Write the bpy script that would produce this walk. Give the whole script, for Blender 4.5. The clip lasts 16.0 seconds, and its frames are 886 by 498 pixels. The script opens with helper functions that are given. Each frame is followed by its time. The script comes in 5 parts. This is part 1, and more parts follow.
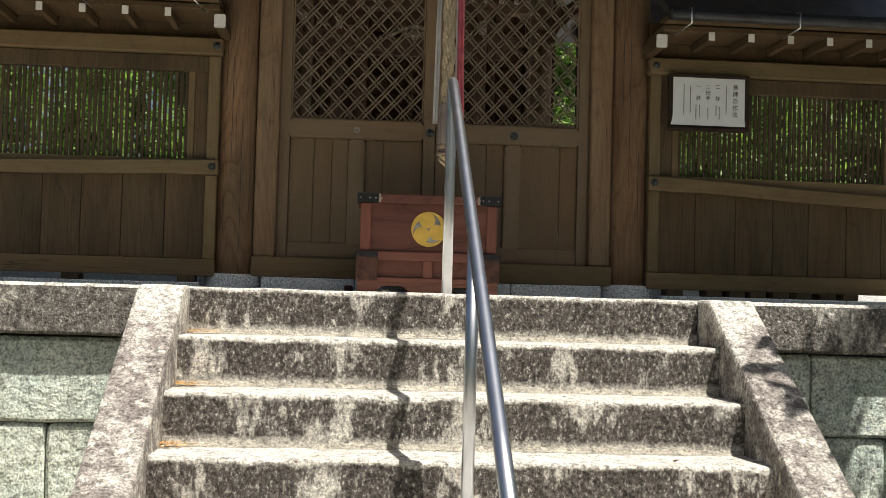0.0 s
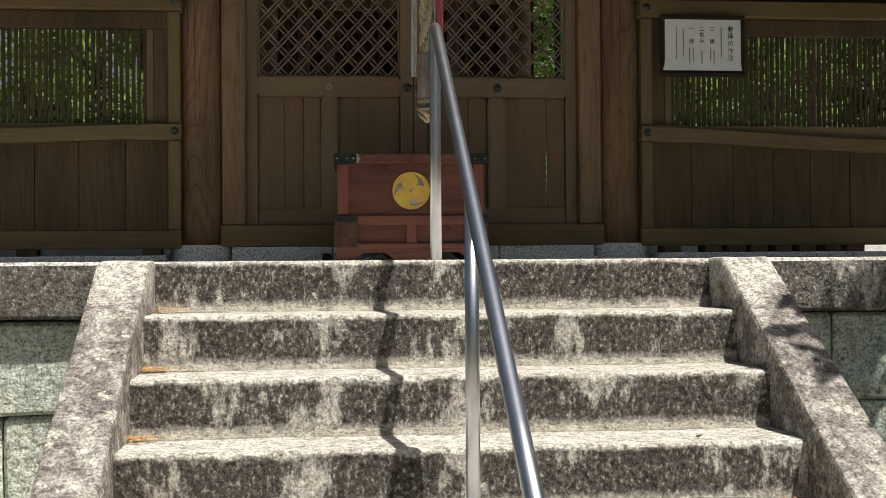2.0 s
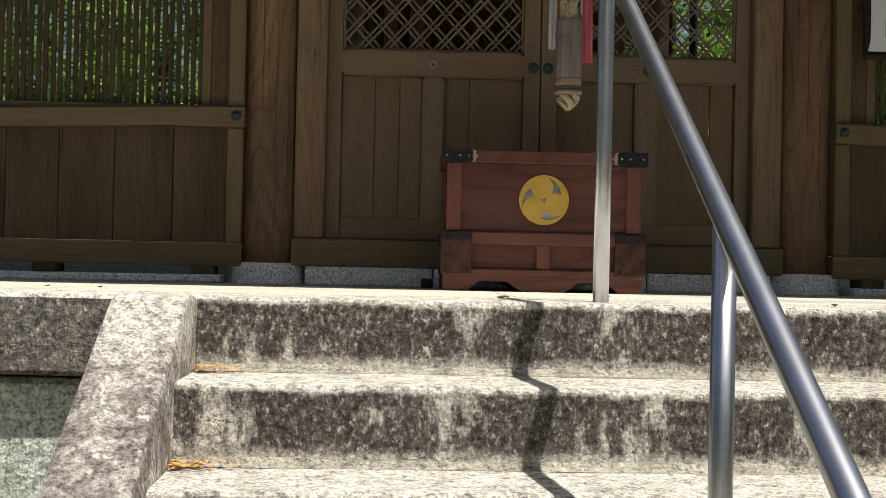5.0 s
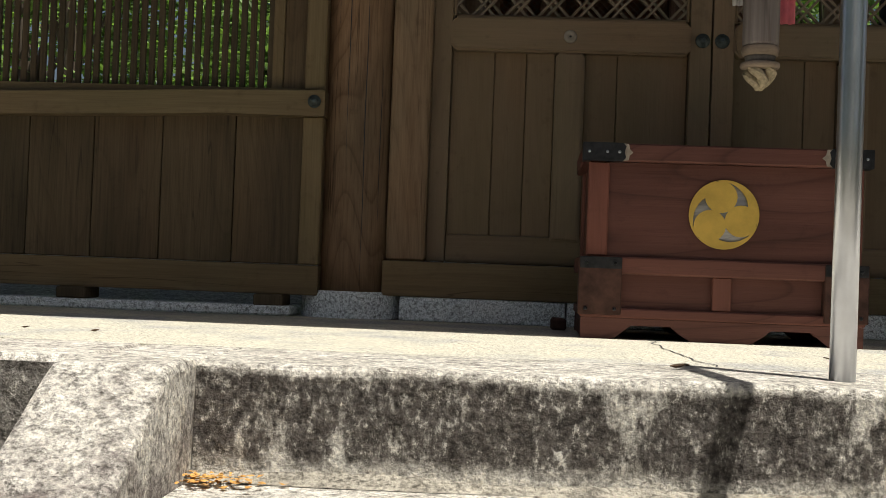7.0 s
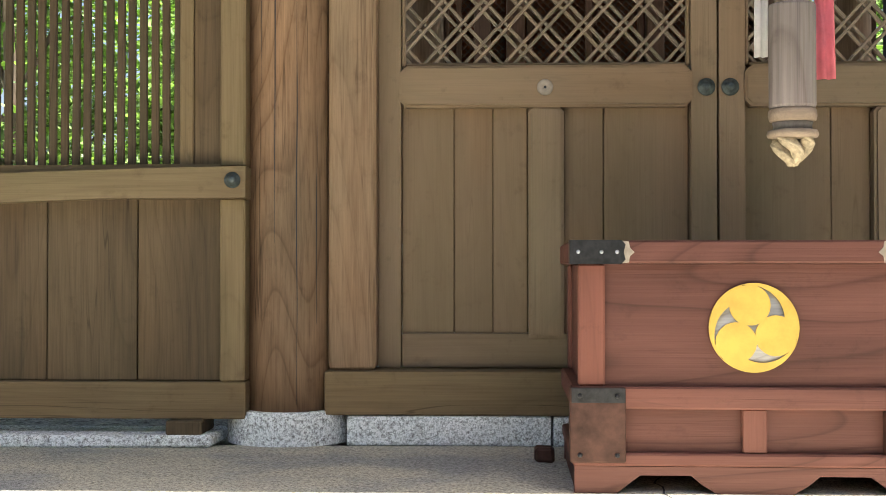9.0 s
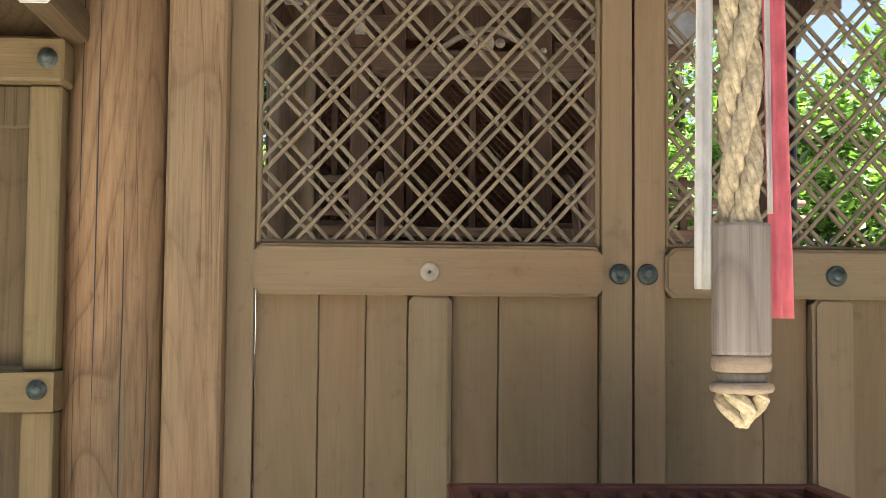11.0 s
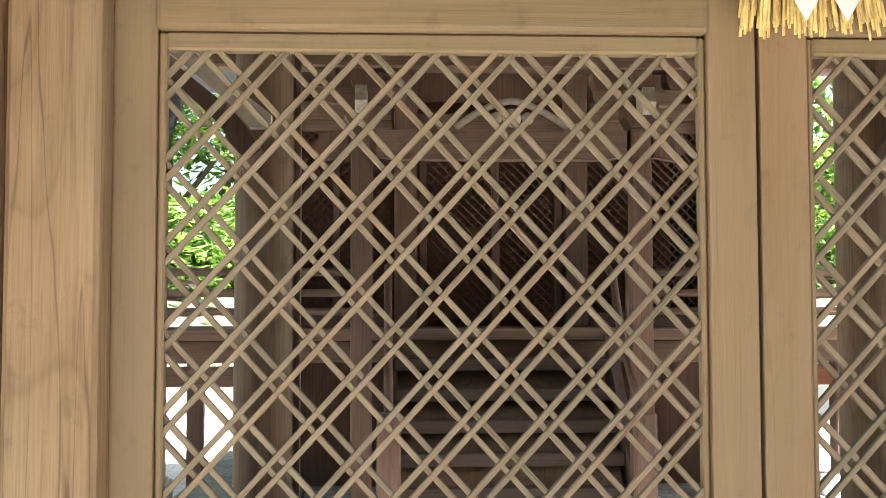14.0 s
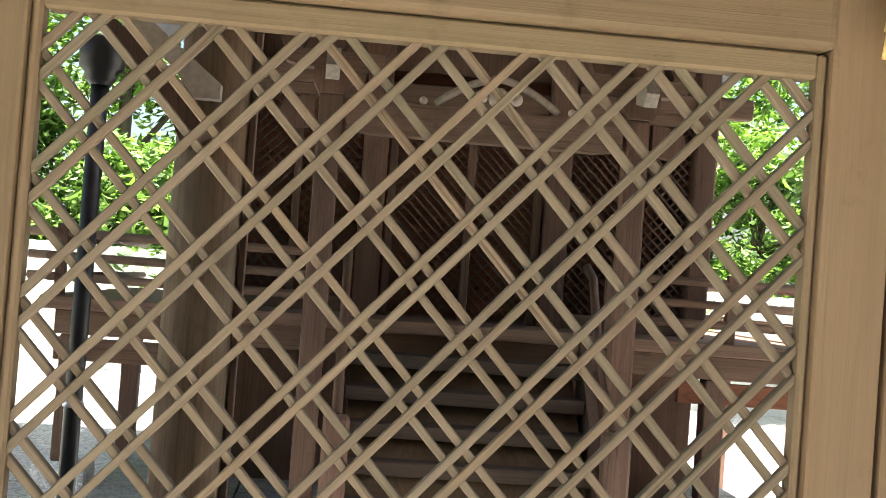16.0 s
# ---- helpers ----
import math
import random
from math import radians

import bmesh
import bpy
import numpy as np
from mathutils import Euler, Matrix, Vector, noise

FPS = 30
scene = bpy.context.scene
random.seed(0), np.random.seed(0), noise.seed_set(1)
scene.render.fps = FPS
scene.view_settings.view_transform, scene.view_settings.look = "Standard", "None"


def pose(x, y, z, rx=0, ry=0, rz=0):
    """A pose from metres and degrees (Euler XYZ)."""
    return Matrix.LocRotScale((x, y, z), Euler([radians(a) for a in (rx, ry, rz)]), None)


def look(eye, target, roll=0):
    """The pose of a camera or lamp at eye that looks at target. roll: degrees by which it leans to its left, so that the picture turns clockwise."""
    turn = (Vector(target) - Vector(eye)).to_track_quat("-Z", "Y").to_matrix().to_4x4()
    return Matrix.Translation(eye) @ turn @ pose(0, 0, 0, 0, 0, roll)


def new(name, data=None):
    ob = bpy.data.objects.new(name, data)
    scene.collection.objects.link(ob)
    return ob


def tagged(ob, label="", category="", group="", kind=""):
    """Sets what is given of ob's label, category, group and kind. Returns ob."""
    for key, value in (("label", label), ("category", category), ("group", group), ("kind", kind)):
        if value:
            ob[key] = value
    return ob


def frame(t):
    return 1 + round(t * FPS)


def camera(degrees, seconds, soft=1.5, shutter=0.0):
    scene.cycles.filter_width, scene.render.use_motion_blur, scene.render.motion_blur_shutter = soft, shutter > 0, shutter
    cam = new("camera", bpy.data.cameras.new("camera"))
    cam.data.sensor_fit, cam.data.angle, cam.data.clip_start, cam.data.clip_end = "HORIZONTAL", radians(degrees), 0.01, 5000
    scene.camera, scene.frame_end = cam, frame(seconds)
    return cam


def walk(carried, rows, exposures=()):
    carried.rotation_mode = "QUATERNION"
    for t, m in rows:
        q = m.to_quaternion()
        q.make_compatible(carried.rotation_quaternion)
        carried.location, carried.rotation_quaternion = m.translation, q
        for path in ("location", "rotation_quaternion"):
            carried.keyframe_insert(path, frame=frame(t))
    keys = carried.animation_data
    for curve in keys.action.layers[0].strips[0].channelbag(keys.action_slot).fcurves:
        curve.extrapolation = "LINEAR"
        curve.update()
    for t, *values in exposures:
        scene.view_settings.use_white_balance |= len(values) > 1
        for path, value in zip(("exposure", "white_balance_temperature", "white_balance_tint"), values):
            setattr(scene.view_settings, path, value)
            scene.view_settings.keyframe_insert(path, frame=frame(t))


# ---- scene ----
cam = camera(40.0, 16.0, soft=0.65)
PATH = [
    (0, (-0.483, -4.791, -0.019), (-0.326, -2.799, 0.062), 1.6),
    (0.5, (-0.489, -4.776, -0.036), (-0.313, -2.784, -0.013), 2.1),
    (1, (-0.503, -4.705, -0.034), (-0.28, -2.718, -0.035), 2.8),
    (1.5, (-0.514, -4.55, -0.015), (-0.247, -2.568, -0.025), 1.3),
    (2, (-0.517, -4.38, 0.002), (-0.311, -2.391, 0.019), -0.4),
    (2.5, (-0.527, -4.168, 0.005), (-0.368, -2.175, 0.038), 0.9),
    (3, (-0.559, -3.954, 0.014), (-0.373, -1.963, 0.049), 1.0),
    (3.5, (-0.583, -3.699, 0.022), (-0.38, -1.71, 0.053), 0.3),
    (4, (-0.633, -3.427, 0.034), (-0.449, -1.436, 0.063), -0.4),
    (4.2, (-0.631, -3.343, 0.048), (-0.472, -1.35, 0.073), -0.0),
    (6.3, (-0.663, -2.197, 0.099), (-0.614, -0.198, 0.137), 1.7),
    (6.5, (-0.649, -2.064, 0.081), (-0.636, -0.065, 0.127), 1.8),
    (7, (-0.613, -1.841, 0.148), (-0.723, 0.156, 0.188), 2.2),
    (7.5, (-0.614, -1.637, 0.225), (-0.595, 0.36, 0.319), 1.0),
    (8, (-0.611, -1.473, 0.293), (-0.603, 0.522, 0.436), 1.0),
    (8.5, (-0.61, -1.31, 0.372), (-0.646, 0.687, 0.475), 0.0),
    (9, (-0.606, -1.147, 0.432), (-0.673, 0.852, 0.468), -0.0),
    (9.5, (-0.584, -1.021, 0.539), (-0.437, 0.973, 0.572), -0.4),
    (10, (-0.594, -0.906, 0.62), (-0.406, 1.083, 0.719), 0.3),
    (10.2, (-0.579, -0.856, 0.657), (-0.404, 1.132, 0.777), 0.5),
    (12.3, (-0.65, -0.17, 0.955), (-0.546, 1.825, 1.068), 0.0),
    (12.5, (-0.655, -0.105, 0.975), (-0.528, 1.886, 1.122), -0.3),
    (13, (-0.65, 0.047, 1.095), (-0.519, 2.037, 1.271), 0.0),
    (13.5, (-0.598, 0.196, 1.218), (-0.495, 2.183, 1.423), 0.7),
    (14, (-0.518, 0.348, 1.368), (-0.42, 2.342, 1.483), -0.1),
    (14.5, (-0.518, 0.483, 1.489), (-0.416, 2.48, 1.519), 0.7),
    (15, (-0.512, 0.604, 1.508), (-0.392, 2.6, 1.528), 1.0),
    (15.5, (-0.522, 0.734, 1.521), (-0.369, 2.728, 1.538), 2.6),
    (16, (-0.523, 0.857, 1.51), (-0.359, 2.85, 1.563), 4.4),
]
EXPOSURE = [(0, 0.75), (0.5, 0.44), (0.9, 0.4), (2.0, 0.38), (4.2, 0.45), (6.3, 0.33), (7.0, 0.28), (7.5, 0.58), (7.8, 1.3), (8.2, 1.85), (8.8, 2.38), (9.4, 2.52), (10.2, 2.64), (12.3, 2.92), (13.0, 3.12), (13.5, 3.29), (14.5, 3.24), (16, 3.0)]
walk(cam, [(t, look(eye, target, roll)) for t, eye, target, roll in PATH], EXPOSURE)

# ---- sky and sun ----
SUN_FROM = Vector((0.26, -0.25, 1.0)).normalized()
world = bpy.data.worlds.new("sky")
scene.world = world
world.use_nodes = True
sky = world.node_tree.nodes.new("ShaderNodeTexSky")
sky.sky_type = 'NISHITA'
sky.sun_disc = False
sky.dust_density = 4.0
sky.sun_elevation = math.asin(SUN_FROM.z)
sky.sun_rotation = math.atan2(SUN_FROM.x, SUN_FROM.y)
world.node_tree.links.new(sky.outputs[0], world.node_tree.nodes["Background"].inputs[0])
world.node_tree.nodes["Background"].inputs[1].default_value = 0.048
sun = new("sun", bpy.data.lights.new("sun", 'SUN'))
sun.data.energy = 5.3
sun.data.angle = radians(0.53)
sun.data.color = (1.0, 0.95, 0.87)
sun.matrix_world = look(SUN_FROM * 30, (0, 0, 0))


# ---- materials ----
def nodes_of(name):
    m = bpy.data.materials.new(name)
    m.use_nodes = True
    nt = m.node_tree
    return m, nt, nt.nodes, nt.links, nt.nodes["Principled BSDF"]


def coords(nt, scale=(1, 1, 1), shift=True):
    """Object coordinates stretched by scale; each object gets its own offset."""
    nn, ll = nt.nodes, nt.links
    tc = nn.new("ShaderNodeTexCoord")
    mp = nn.new("ShaderNodeMapping")
    mp.inputs["Scale"].default_value = scale
    if shift:
        oi = nn.new("ShaderNodeObjectInfo")
        mu = nn.new("ShaderNodeVectorMath")
        mu.operation = 'SCALE'
        mu.inputs[0].default_value = (7.0, 11.0, 5.0)
        ll.new(oi.outputs["Random"], mu.inputs["Scale"])
        ad = nn.new("ShaderNodeVectorMath")
        ll.new(tc.outputs["Object"], ad.inputs[0])
        ll.new(mu.outputs[0], ad.inputs[1])
        ll.new(ad.outputs[0], mp.inputs["Vector"])
    else:
        ll.new(tc.outputs["Object"], mp.inputs["Vector"])
    return mp.outputs[0]


def noise_of(nt, vec, scale, detail=5.0, rough=0.6):
    n = nt.nodes.new("ShaderNodeTexNoise")
    n.inputs["Scale"].default_value = scale
    n.inputs["Detail"].default_value = detail
    n.inputs["Roughness"].default_value = rough
    nt.links.new(vec, n.inputs["Vector"])
    return n.outputs["Fac"]


def ramp_of(nt, fac, stops):
    r = nt.nodes.new("ShaderNodeValToRGB")
    els = r.color_ramp.elements
    while len(els) < len(stops):
        els.new(0.5)
    for e, (p, c) in zip(els, stops):
        e.position = p
        e.color = (*c, 1) if len(c) == 3 else c
    nt.links.new(fac, r.inputs[0])
    return r.outputs[0]


def mix_of(nt, fac, a, b, kind='MIX'):
    m = nt.nodes.new("ShaderNodeMix")
    m.data_type = 'RGBA'
    m.blend_type = kind
    for sock, v in ((m.inputs[0], fac), (m.inputs[6], a), (m.inputs[7], b)):
        if isinstance(v, bpy.types.NodeSocket):
            nt.links.new(v, sock)
        else:
            sock.default_value = v if isinstance(v, float) else (*v, 1)
    return m.outputs[2]


def bump_of(nt, bsdf, fac, strength, dist, prior=None):
    b = nt.nodes.new("ShaderNodeBump")
    b.inputs["Strength"].default_value = strength
    b.inputs["Distance"].default_value = dist
    nt.links.new(fac, b.inputs["Height"])
    if prior is not None:
        nt.links.new(prior, b.inputs["Normal"])
    nt.links.new(b.outputs[0], bsdf.inputs["Normal"])
    return b.outputs[0]


def wood(name, dark, mid, light, axis="z", rough=0.75, figure=1.0, tint=None, rings=0.5, checks=0.6, dash=2.2, drift=0.9, turns=24.0):
    """Weathered timber with the grain along one axis: slow patches, fine lines, figure and thin checks."""
    m, nt, nn, ll, bs = nodes_of(name)

    def along(long, wide):
        return {"x": (long, wide, wide), "y": (wide, long, wide), "z": (wide, wide, long)}[axis]
    patch = noise_of(nt, coords(nt, along(1.3, 7.0)), 1.0, 5.0, 0.55)
    c = ramp_of(nt, patch, [(0.22, tuple(0.5 * (p + q) for p, q in zip(dark, mid))), (0.5, mid), (0.78, tuple(0.5 * (p + q) for p, q in zip(light, mid)))])
    # slow drift of hue between olive and orange
    hue = noise_of(nt, coords(nt, along(1.0, 3.0)), 1.2, 3.0, 0.5)
    c = mix_of(nt, drift, c, ramp_of(nt, hue, [(0.3, tint or (0.9, 0.96, 0.9)), (0.5, (1.0, 1.0, 1.0)), (0.7, (1.09, 1.0, 0.92))]), 'MULTIPLY')
    # fine lines of the grain at two widths
    g1 = noise_of(nt, coords(nt, along(dash, 130.0)), 1.0, 4.0, 0.65)
    g2 = noise_of(nt, coords(nt, along(5.0, 420.0)), 1.0, 2.0, 0.6)
    lo = tuple(0.45 + 0.55 * p / max(q, 0.001) * 0.9 for p, q in zip(dark, mid))
    c = mix_of(nt, min(1.0, 0.75 * figure + 0.1), c, ramp_of(nt, g1, [(0.28, lo), (0.5, (0.98, 0.98, 0.98)), (0.72, (1.14, 1.13, 1.12))]), 'MULTIPLY')
    c = mix_of(nt, 0.5 if figure > 0.3 else 0.22, c, ramp_of(nt, g2, [(0.3, (0.72, 0.7, 0.68)), (0.6, (1.06, 1.06, 1.06))]), 'MULTIPLY')
    slow = noise_of(nt, coords(nt, along(0.5, 2.6)), 1.0, 1.6, 0.45)
    count = nn.new("ShaderNodeMath")
    count.operation = 'MULTIPLY'
    count.inputs[1].default_value = turns
    ll.new(slow, count.inputs[0])
    ring = nn.new("ShaderNodeMath")
    ring.operation = 'FRACT'
    ll.new(count.outputs[0], ring.inputs[0])
    band = ramp_of(nt, ring.outputs[0], [(0.0, (0.9, 0.88, 0.86)), (0.55, (1.07, 1.06, 1.05)), (0.86, (0.82, 0.78, 0.74)), (0.95, (0.5, 0.44, 0.39)), (1.0, (0.88, 0.86, 0.84))])
    c = mix_of(nt, rings, c, band, 'MULTIPLY')
    if checks:
        ck = noise_of(nt, coords(nt, along(0.7, 24.0)), 1.0, 2.0, 0.4)
        line = ramp_of(nt, ck, [(0.493, (1, 1, 1)), (0.498, (0.3, 0.27, 0.25)), (0.502, (0.3, 0.27, 0.25)), (0.507, (1, 1, 1))])
        where = ramp_of(nt, noise_of(nt, coords(nt, along(1.2, 9.0)), 1.0, 2.0, 0.5), [(0.5, (0, 0, 0)), (0.56, (checks, checks, checks))])
        c = mix_of(nt, where, c, mix_of(nt, 1.0, c, line, 'MULTIPLY'))
    # grey dust and small dark spots
    spot = noise_of(nt, coords(nt, (9, 9, 9)), 2.0, 6.0, 0.7)
    c = mix_of(nt, 0.5, c, ramp_of(nt, spot, [(0.3, (0.66, 0.64, 0.62)), (0.42, (1.0, 1.0, 1.0)), (0.62, (1.0, 1.0, 1.0)), (0.75, (1.12, 1.13, 1.16))]), 'MULTIPLY')
    oi = nn.new("ShaderNodeObjectInfo")
    per = ramp_of(nt, oi.outputs["Random"], [(0.0, (0.9, 0.91, 0.9)), (1.0, (1.07, 1.04, 1.02))])
    c = mix_of(nt, 1.0, c, per, 'MULTIPLY')
    ll.new(c, bs.inputs["Base Color"])
    bs.inputs["Roughness"].default_value = rough
    bs.inputs["Specular IOR Level"].default_value = 0.3
    n = bump_of(nt, bs, g1, 0.35, 0.003)
    bump_of(nt, bs, g2, 0.3, 0.001, n)
    return m


def rough_stone(name, pale, grey, stain, streak=0.0, lichen=None, grain=60.0, relief=0.006, tint=None, blotch=(0.46, 0.6), course=0.0, spread=10.0, clean_above=None):
    """Stone with fine grain, blotches, lichen and dark run-off curtains.
    course: height of a course; its upper and lower edges stay clean."""
    m, nt, nn, ll, bs = nodes_of(name)
    v = coords(nt)

    def maths(op, a, b):
        n = nn.new("ShaderNodeMath")
        n.operation = op
        for i, q in enumerate((a, b)):
            if isinstance(q, float):
                n.inputs[i].default_value = q
            else:
                ll.new(q, n.inputs[i])
        return n.outputs[0]
    fine = noise_of(nt, v, grain, 5.0, 0.75)
    mid = noise_of(nt, v, 9.0, 8.0, 0.7)
    big = noise_of(nt, v, 2.2, 4.0, 0.6)
    c = ramp_of(nt, mid, [(0.3, grey), (0.6, pale)])
    if tint:
        tn = ramp_of(nt, big, [(0.42, (0, 0, 0)), (0.62, (1, 1, 1))])
        c = mix_of(nt, tn, c, tint)
    if streak > 0:
        s1 = noise_of(nt, coords(nt, (15.0, 15.0, 5.0)), 1.0, 9.0, 0.72)
        s2 = noise_of(nt, coords(nt, (3.2, 1.0, 2.0)), 1.6, 4.0, 0.6)
        tot = maths('ADD', maths('MULTIPLY', s1, 0.75), maths('MULTIPLY', s2, 1.1))
        tot = maths('ADD', tot, maths('MULTIPLY', fine, 0.35))
        tot2 = maths('MULTIPLY', tot, 0.5)
        st = ramp_of(nt, tot2, [(0.485, (0, 0, 0)), (0.52, (1, 1, 1))])
        fleck = ramp_of(nt, noise_of(nt, coords(nt, (75.0, 75.0, 48.0)), 1.0, 5.0, 0.75), [(0.4, (1, 1, 1)), (0.55, (0.86, 0.86, 0.86)), (0.64, (0.25, 0.25, 0.25))])
        st = mix_of(nt, 1.0, st, fleck, 'MULTIPLY')
        geo = nn.new("ShaderNodeNewGeometry")
        sep = nn.new("ShaderNodeSeparateXYZ")
        ll.new(geo.outputs["Normal"], sep.inputs[0])
        up = ramp_of(nt, sep.outputs[2], [(0.3, (1, 1, 1)), (0.6, (0.06, 0.06, 0.06))])
        f = mix_of(nt, 1.0, st, up, 'MULTIPLY')
        if course:
            tc = nn.new("ShaderNodeTexCoord")
            sp = nn.new("ShaderNodeSeparateXYZ")
            ll.new(tc.outputs["Object"], sp.inputs[0])
            wob = maths('MULTIPLY', maths('ADD', mid, -0.5), 0.06)
            zz = maths('ADD', maths('ADD', sp.outputs[2], wob), course * 40)
            fr = maths('DIVIDE', maths('MODULO', zz, course), course)
            keep = ramp_of(nt, fr, [(0.1, (0, 0, 0)), (0.24, (1, 1, 1)), (0.88, (1, 1, 1)), (0.95, (0, 0, 0))])
            f = mix_of(nt, 1.0, f, keep, 'MULTIPLY')
        c = mix_of(nt, maths('MULTIPLY', f, float(streak)), c, stain)
    else:
        vo = noise_of(nt, v, spread, 10.0, 0.76 if spread > 5 else 0.62)
        f = ramp_of(nt, vo, [(blotch[0], (0, 0, 0)), (blotch[1], (0.9, 0.9, 0.9))])
        if clean_above is not None:
            # the worn head of the stone carries no growth
            tc = nn.new("ShaderNodeTexCoord")
            sp = nn.new("ShaderNodeSeparateXYZ")
            ll.new(tc.outputs["Object"], sp.inputs[0])
            zz = maths('ADD', maths('SUBTRACT', sp.outputs[2], float(clean_above)), maths('MULTIPLY', maths('ADD', mid, -0.5), 0.3))
            f = mix_of(nt, 1.0, f, ramp_of(nt, maths('MULTIPLY', maths('ADD', zz, 0.05), 10.0), [(0.2, (1, 1, 1)), (0.7, (0.08, 0.08, 0.08))]), 'MULTIPLY')
        c = mix_of(nt, f, c, stain)
    if lichen:
        ln = noise_of(nt, v, 13.0, 8.0, 0.72)
        lf = ramp_of(nt, ln, [(0.57, (0, 0, 0)), (0.63, (0.95, 0.95, 0.95))])
        c = mix_of(nt, lf, c, lichen)
    sp2 = ramp_of(nt, fine, [(0.34, (0.24, 0.23, 0.22)), (0.48, (0.95, 0.95, 0.95)), (0.66, (1.4, 1.4, 1.4))])
    c = mix_of(nt, 0.9, c, sp2, 'MULTIPLY')
    # crystals and pits
    pit = ramp_of(nt, noise_of(nt, v, grain * 2.6, 2.0, 0.6), [(0.34, (0.42, 0.41, 0.4)), (0.48, (1.0, 1.0, 1.0)), (0.64, (1.32, 1.31, 1.28))])
    c = mix_of(nt, 0.75, c, pit, 'MULTIPLY')
    ll.new(c, bs.inputs["Base Color"])
    bs.inputs["Roughness"].default_value = 0.9
    bs.inputs["Specular IOR Level"].default_value = 0.2
    n = bump_of(nt, bs, mid, 0.8, relief * 2)
    n = bump_of(nt, bs, noise_of(nt, v, grain * 0.45, 4.0, 0.6), 0.9, relief * 2, n)
    bump_of(nt, bs, fine, 1.0, relief * 1.5, n)
    return m


def plain(name, colour, rough=0.5, metal=0.0, vary=0.15, scale=30.0, relief=0.0):
    m, nt, nn, ll, bs = nodes_of(name)
    v = coords(nt)
    f = noise_of(nt, v, scale, 5.0, 0.6)
    lo = tuple(max(0, x * (1 - vary)) for x in colour)
    hi = tuple(x * (1 + vary) for x in colour)
    ll.new(ramp_of(nt, f, [(0.35, lo), (0.65, hi)]), bs.inputs["Base Color"])
    bs.inputs["Roughness"].default_value = rough
    bs.inputs["Metallic"].default_value = metal
    if relief:
        bump_of(nt, bs, f, 0.5, relief)
    return m


W_COL = wood("pillar_wood", (0.085, 0.047, 0.026), (0.235, 0.152, 0.092), (0.37, 0.255, 0.16), rings=0.6, turns=34.0, checks=0.9, dash=9.0, tint=(0.72, 0.82, 0.86))
W_JAMB = wood("jamb_wood", (0.15, 0.08, 0.042), (0.268, 0.184, 0.116), (0.355, 0.258, 0.17), rings=0.35, dash=7.0, tint=(0.8, 0.92, 0.98))
W_DOOR = wood("door_wood", (0.145, 0.1, 0.058), (0.21, 0.148, 0.092), (0.28, 0.2, 0.128), rough=0.7, figure=0.15, rings=0.1, checks=0.25)
W_STILE = wood("door_frame_wood", (0.165, 0.113, 0.066), (0.238, 0.172, 0.112), (0.31, 0.228, 0.152), rough=0.65, figure=0.15, rings=0.1, checks=0.2)
W_DOORX = wood("door_rail_wood", (0.165, 0.112, 0.064), (0.24, 0.173, 0.112), (0.32, 0.233, 0.152), axis="x", rough=0.7, figure=0.15, rings=0.1, checks=0.25)
W_SLAT = wood("lattice_wood", (0.19, 0.145, 0.0969), (0.28, 0.22, 0.1539), (0.37, 0.3, 0.228), axis="z")
W_PLANK = wood("fence_plank_wood", (0.05, 0.033, 0.02), (0.122, 0.088, 0.052), (0.18, 0.132, 0.08), rings=0.35, dash=4.0, tint=(0.68, 0.7, 0.68))
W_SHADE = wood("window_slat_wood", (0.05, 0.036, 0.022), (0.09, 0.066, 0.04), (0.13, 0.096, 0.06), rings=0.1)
W_BEAM = wood("beam_wood", (0.12, 0.085, 0.045), (0.2, 0.147, 0.082), (0.28, 0.205, 0.12), axis="x", rings=0.2, figure=0.5)
W_POST = wood("post_wood", (0.12, 0.085, 0.045), (0.205, 0.15, 0.083), (0.28, 0.205, 0.12), rings=0.2, figure=0.5)
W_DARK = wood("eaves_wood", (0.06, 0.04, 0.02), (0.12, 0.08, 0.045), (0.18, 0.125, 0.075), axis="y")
W_HALL = wood("hall_wood", (0.066, 0.037, 0.026), (0.145, 0.086, 0.062), (0.215, 0.136, 0.1), rings=0.25)
W_HALLX = wood("hall_beam_wood", (0.085, 0.05, 0.035), (0.18, 0.115, 0.083), (0.26, 0.175, 0.135), axis="x", rings=0.25)
W_RED = wood("red_stained_wood", (0.075, 0.03, 0.023), (0.127, 0.051, 0.04), (0.175, 0.076, 0.058), axis="x", rough=0.6, figure=0.2, rings=0.75, checks=0.2, tint=(0.78, 0.76, 0.76))
W_REDZ = wood("red_stained_post_wood", (0.1, 0.038, 0.028), (0.165, 0.063, 0.047), (0.22, 0.09, 0.066), axis="z", rough=0.6, figure=0.1, rings=0.2, checks=0.2, tint=(0.9, 0.9, 0.9))
S_STEP = rough_stone("step_stone", (0.74, 0.71, 0.64), (0.5, 0.47, 0.41), (0.046, 0.036, 0.032), streak=0.95, relief=0.013, grain=42.0, course=0.18)
S_CHEEK = rough_stone("cheek_stone", (0.7, 0.67, 0.6), (0.52, 0.49, 0.44), (0.2, 0.172, 0.16), lichen=(0.7, 0.66, 0.57), relief=0.012, grain=46.0, blotch=(0.38, 0.54), clean_above=-0.1)
S_CAP = rough_stone("cap_stone", (0.72, 0.69, 0.62), (0.5, 0.47, 0.42), (0.07, 0.06, 0.053), streak=0.85, relief=0.009, grain=45.0)
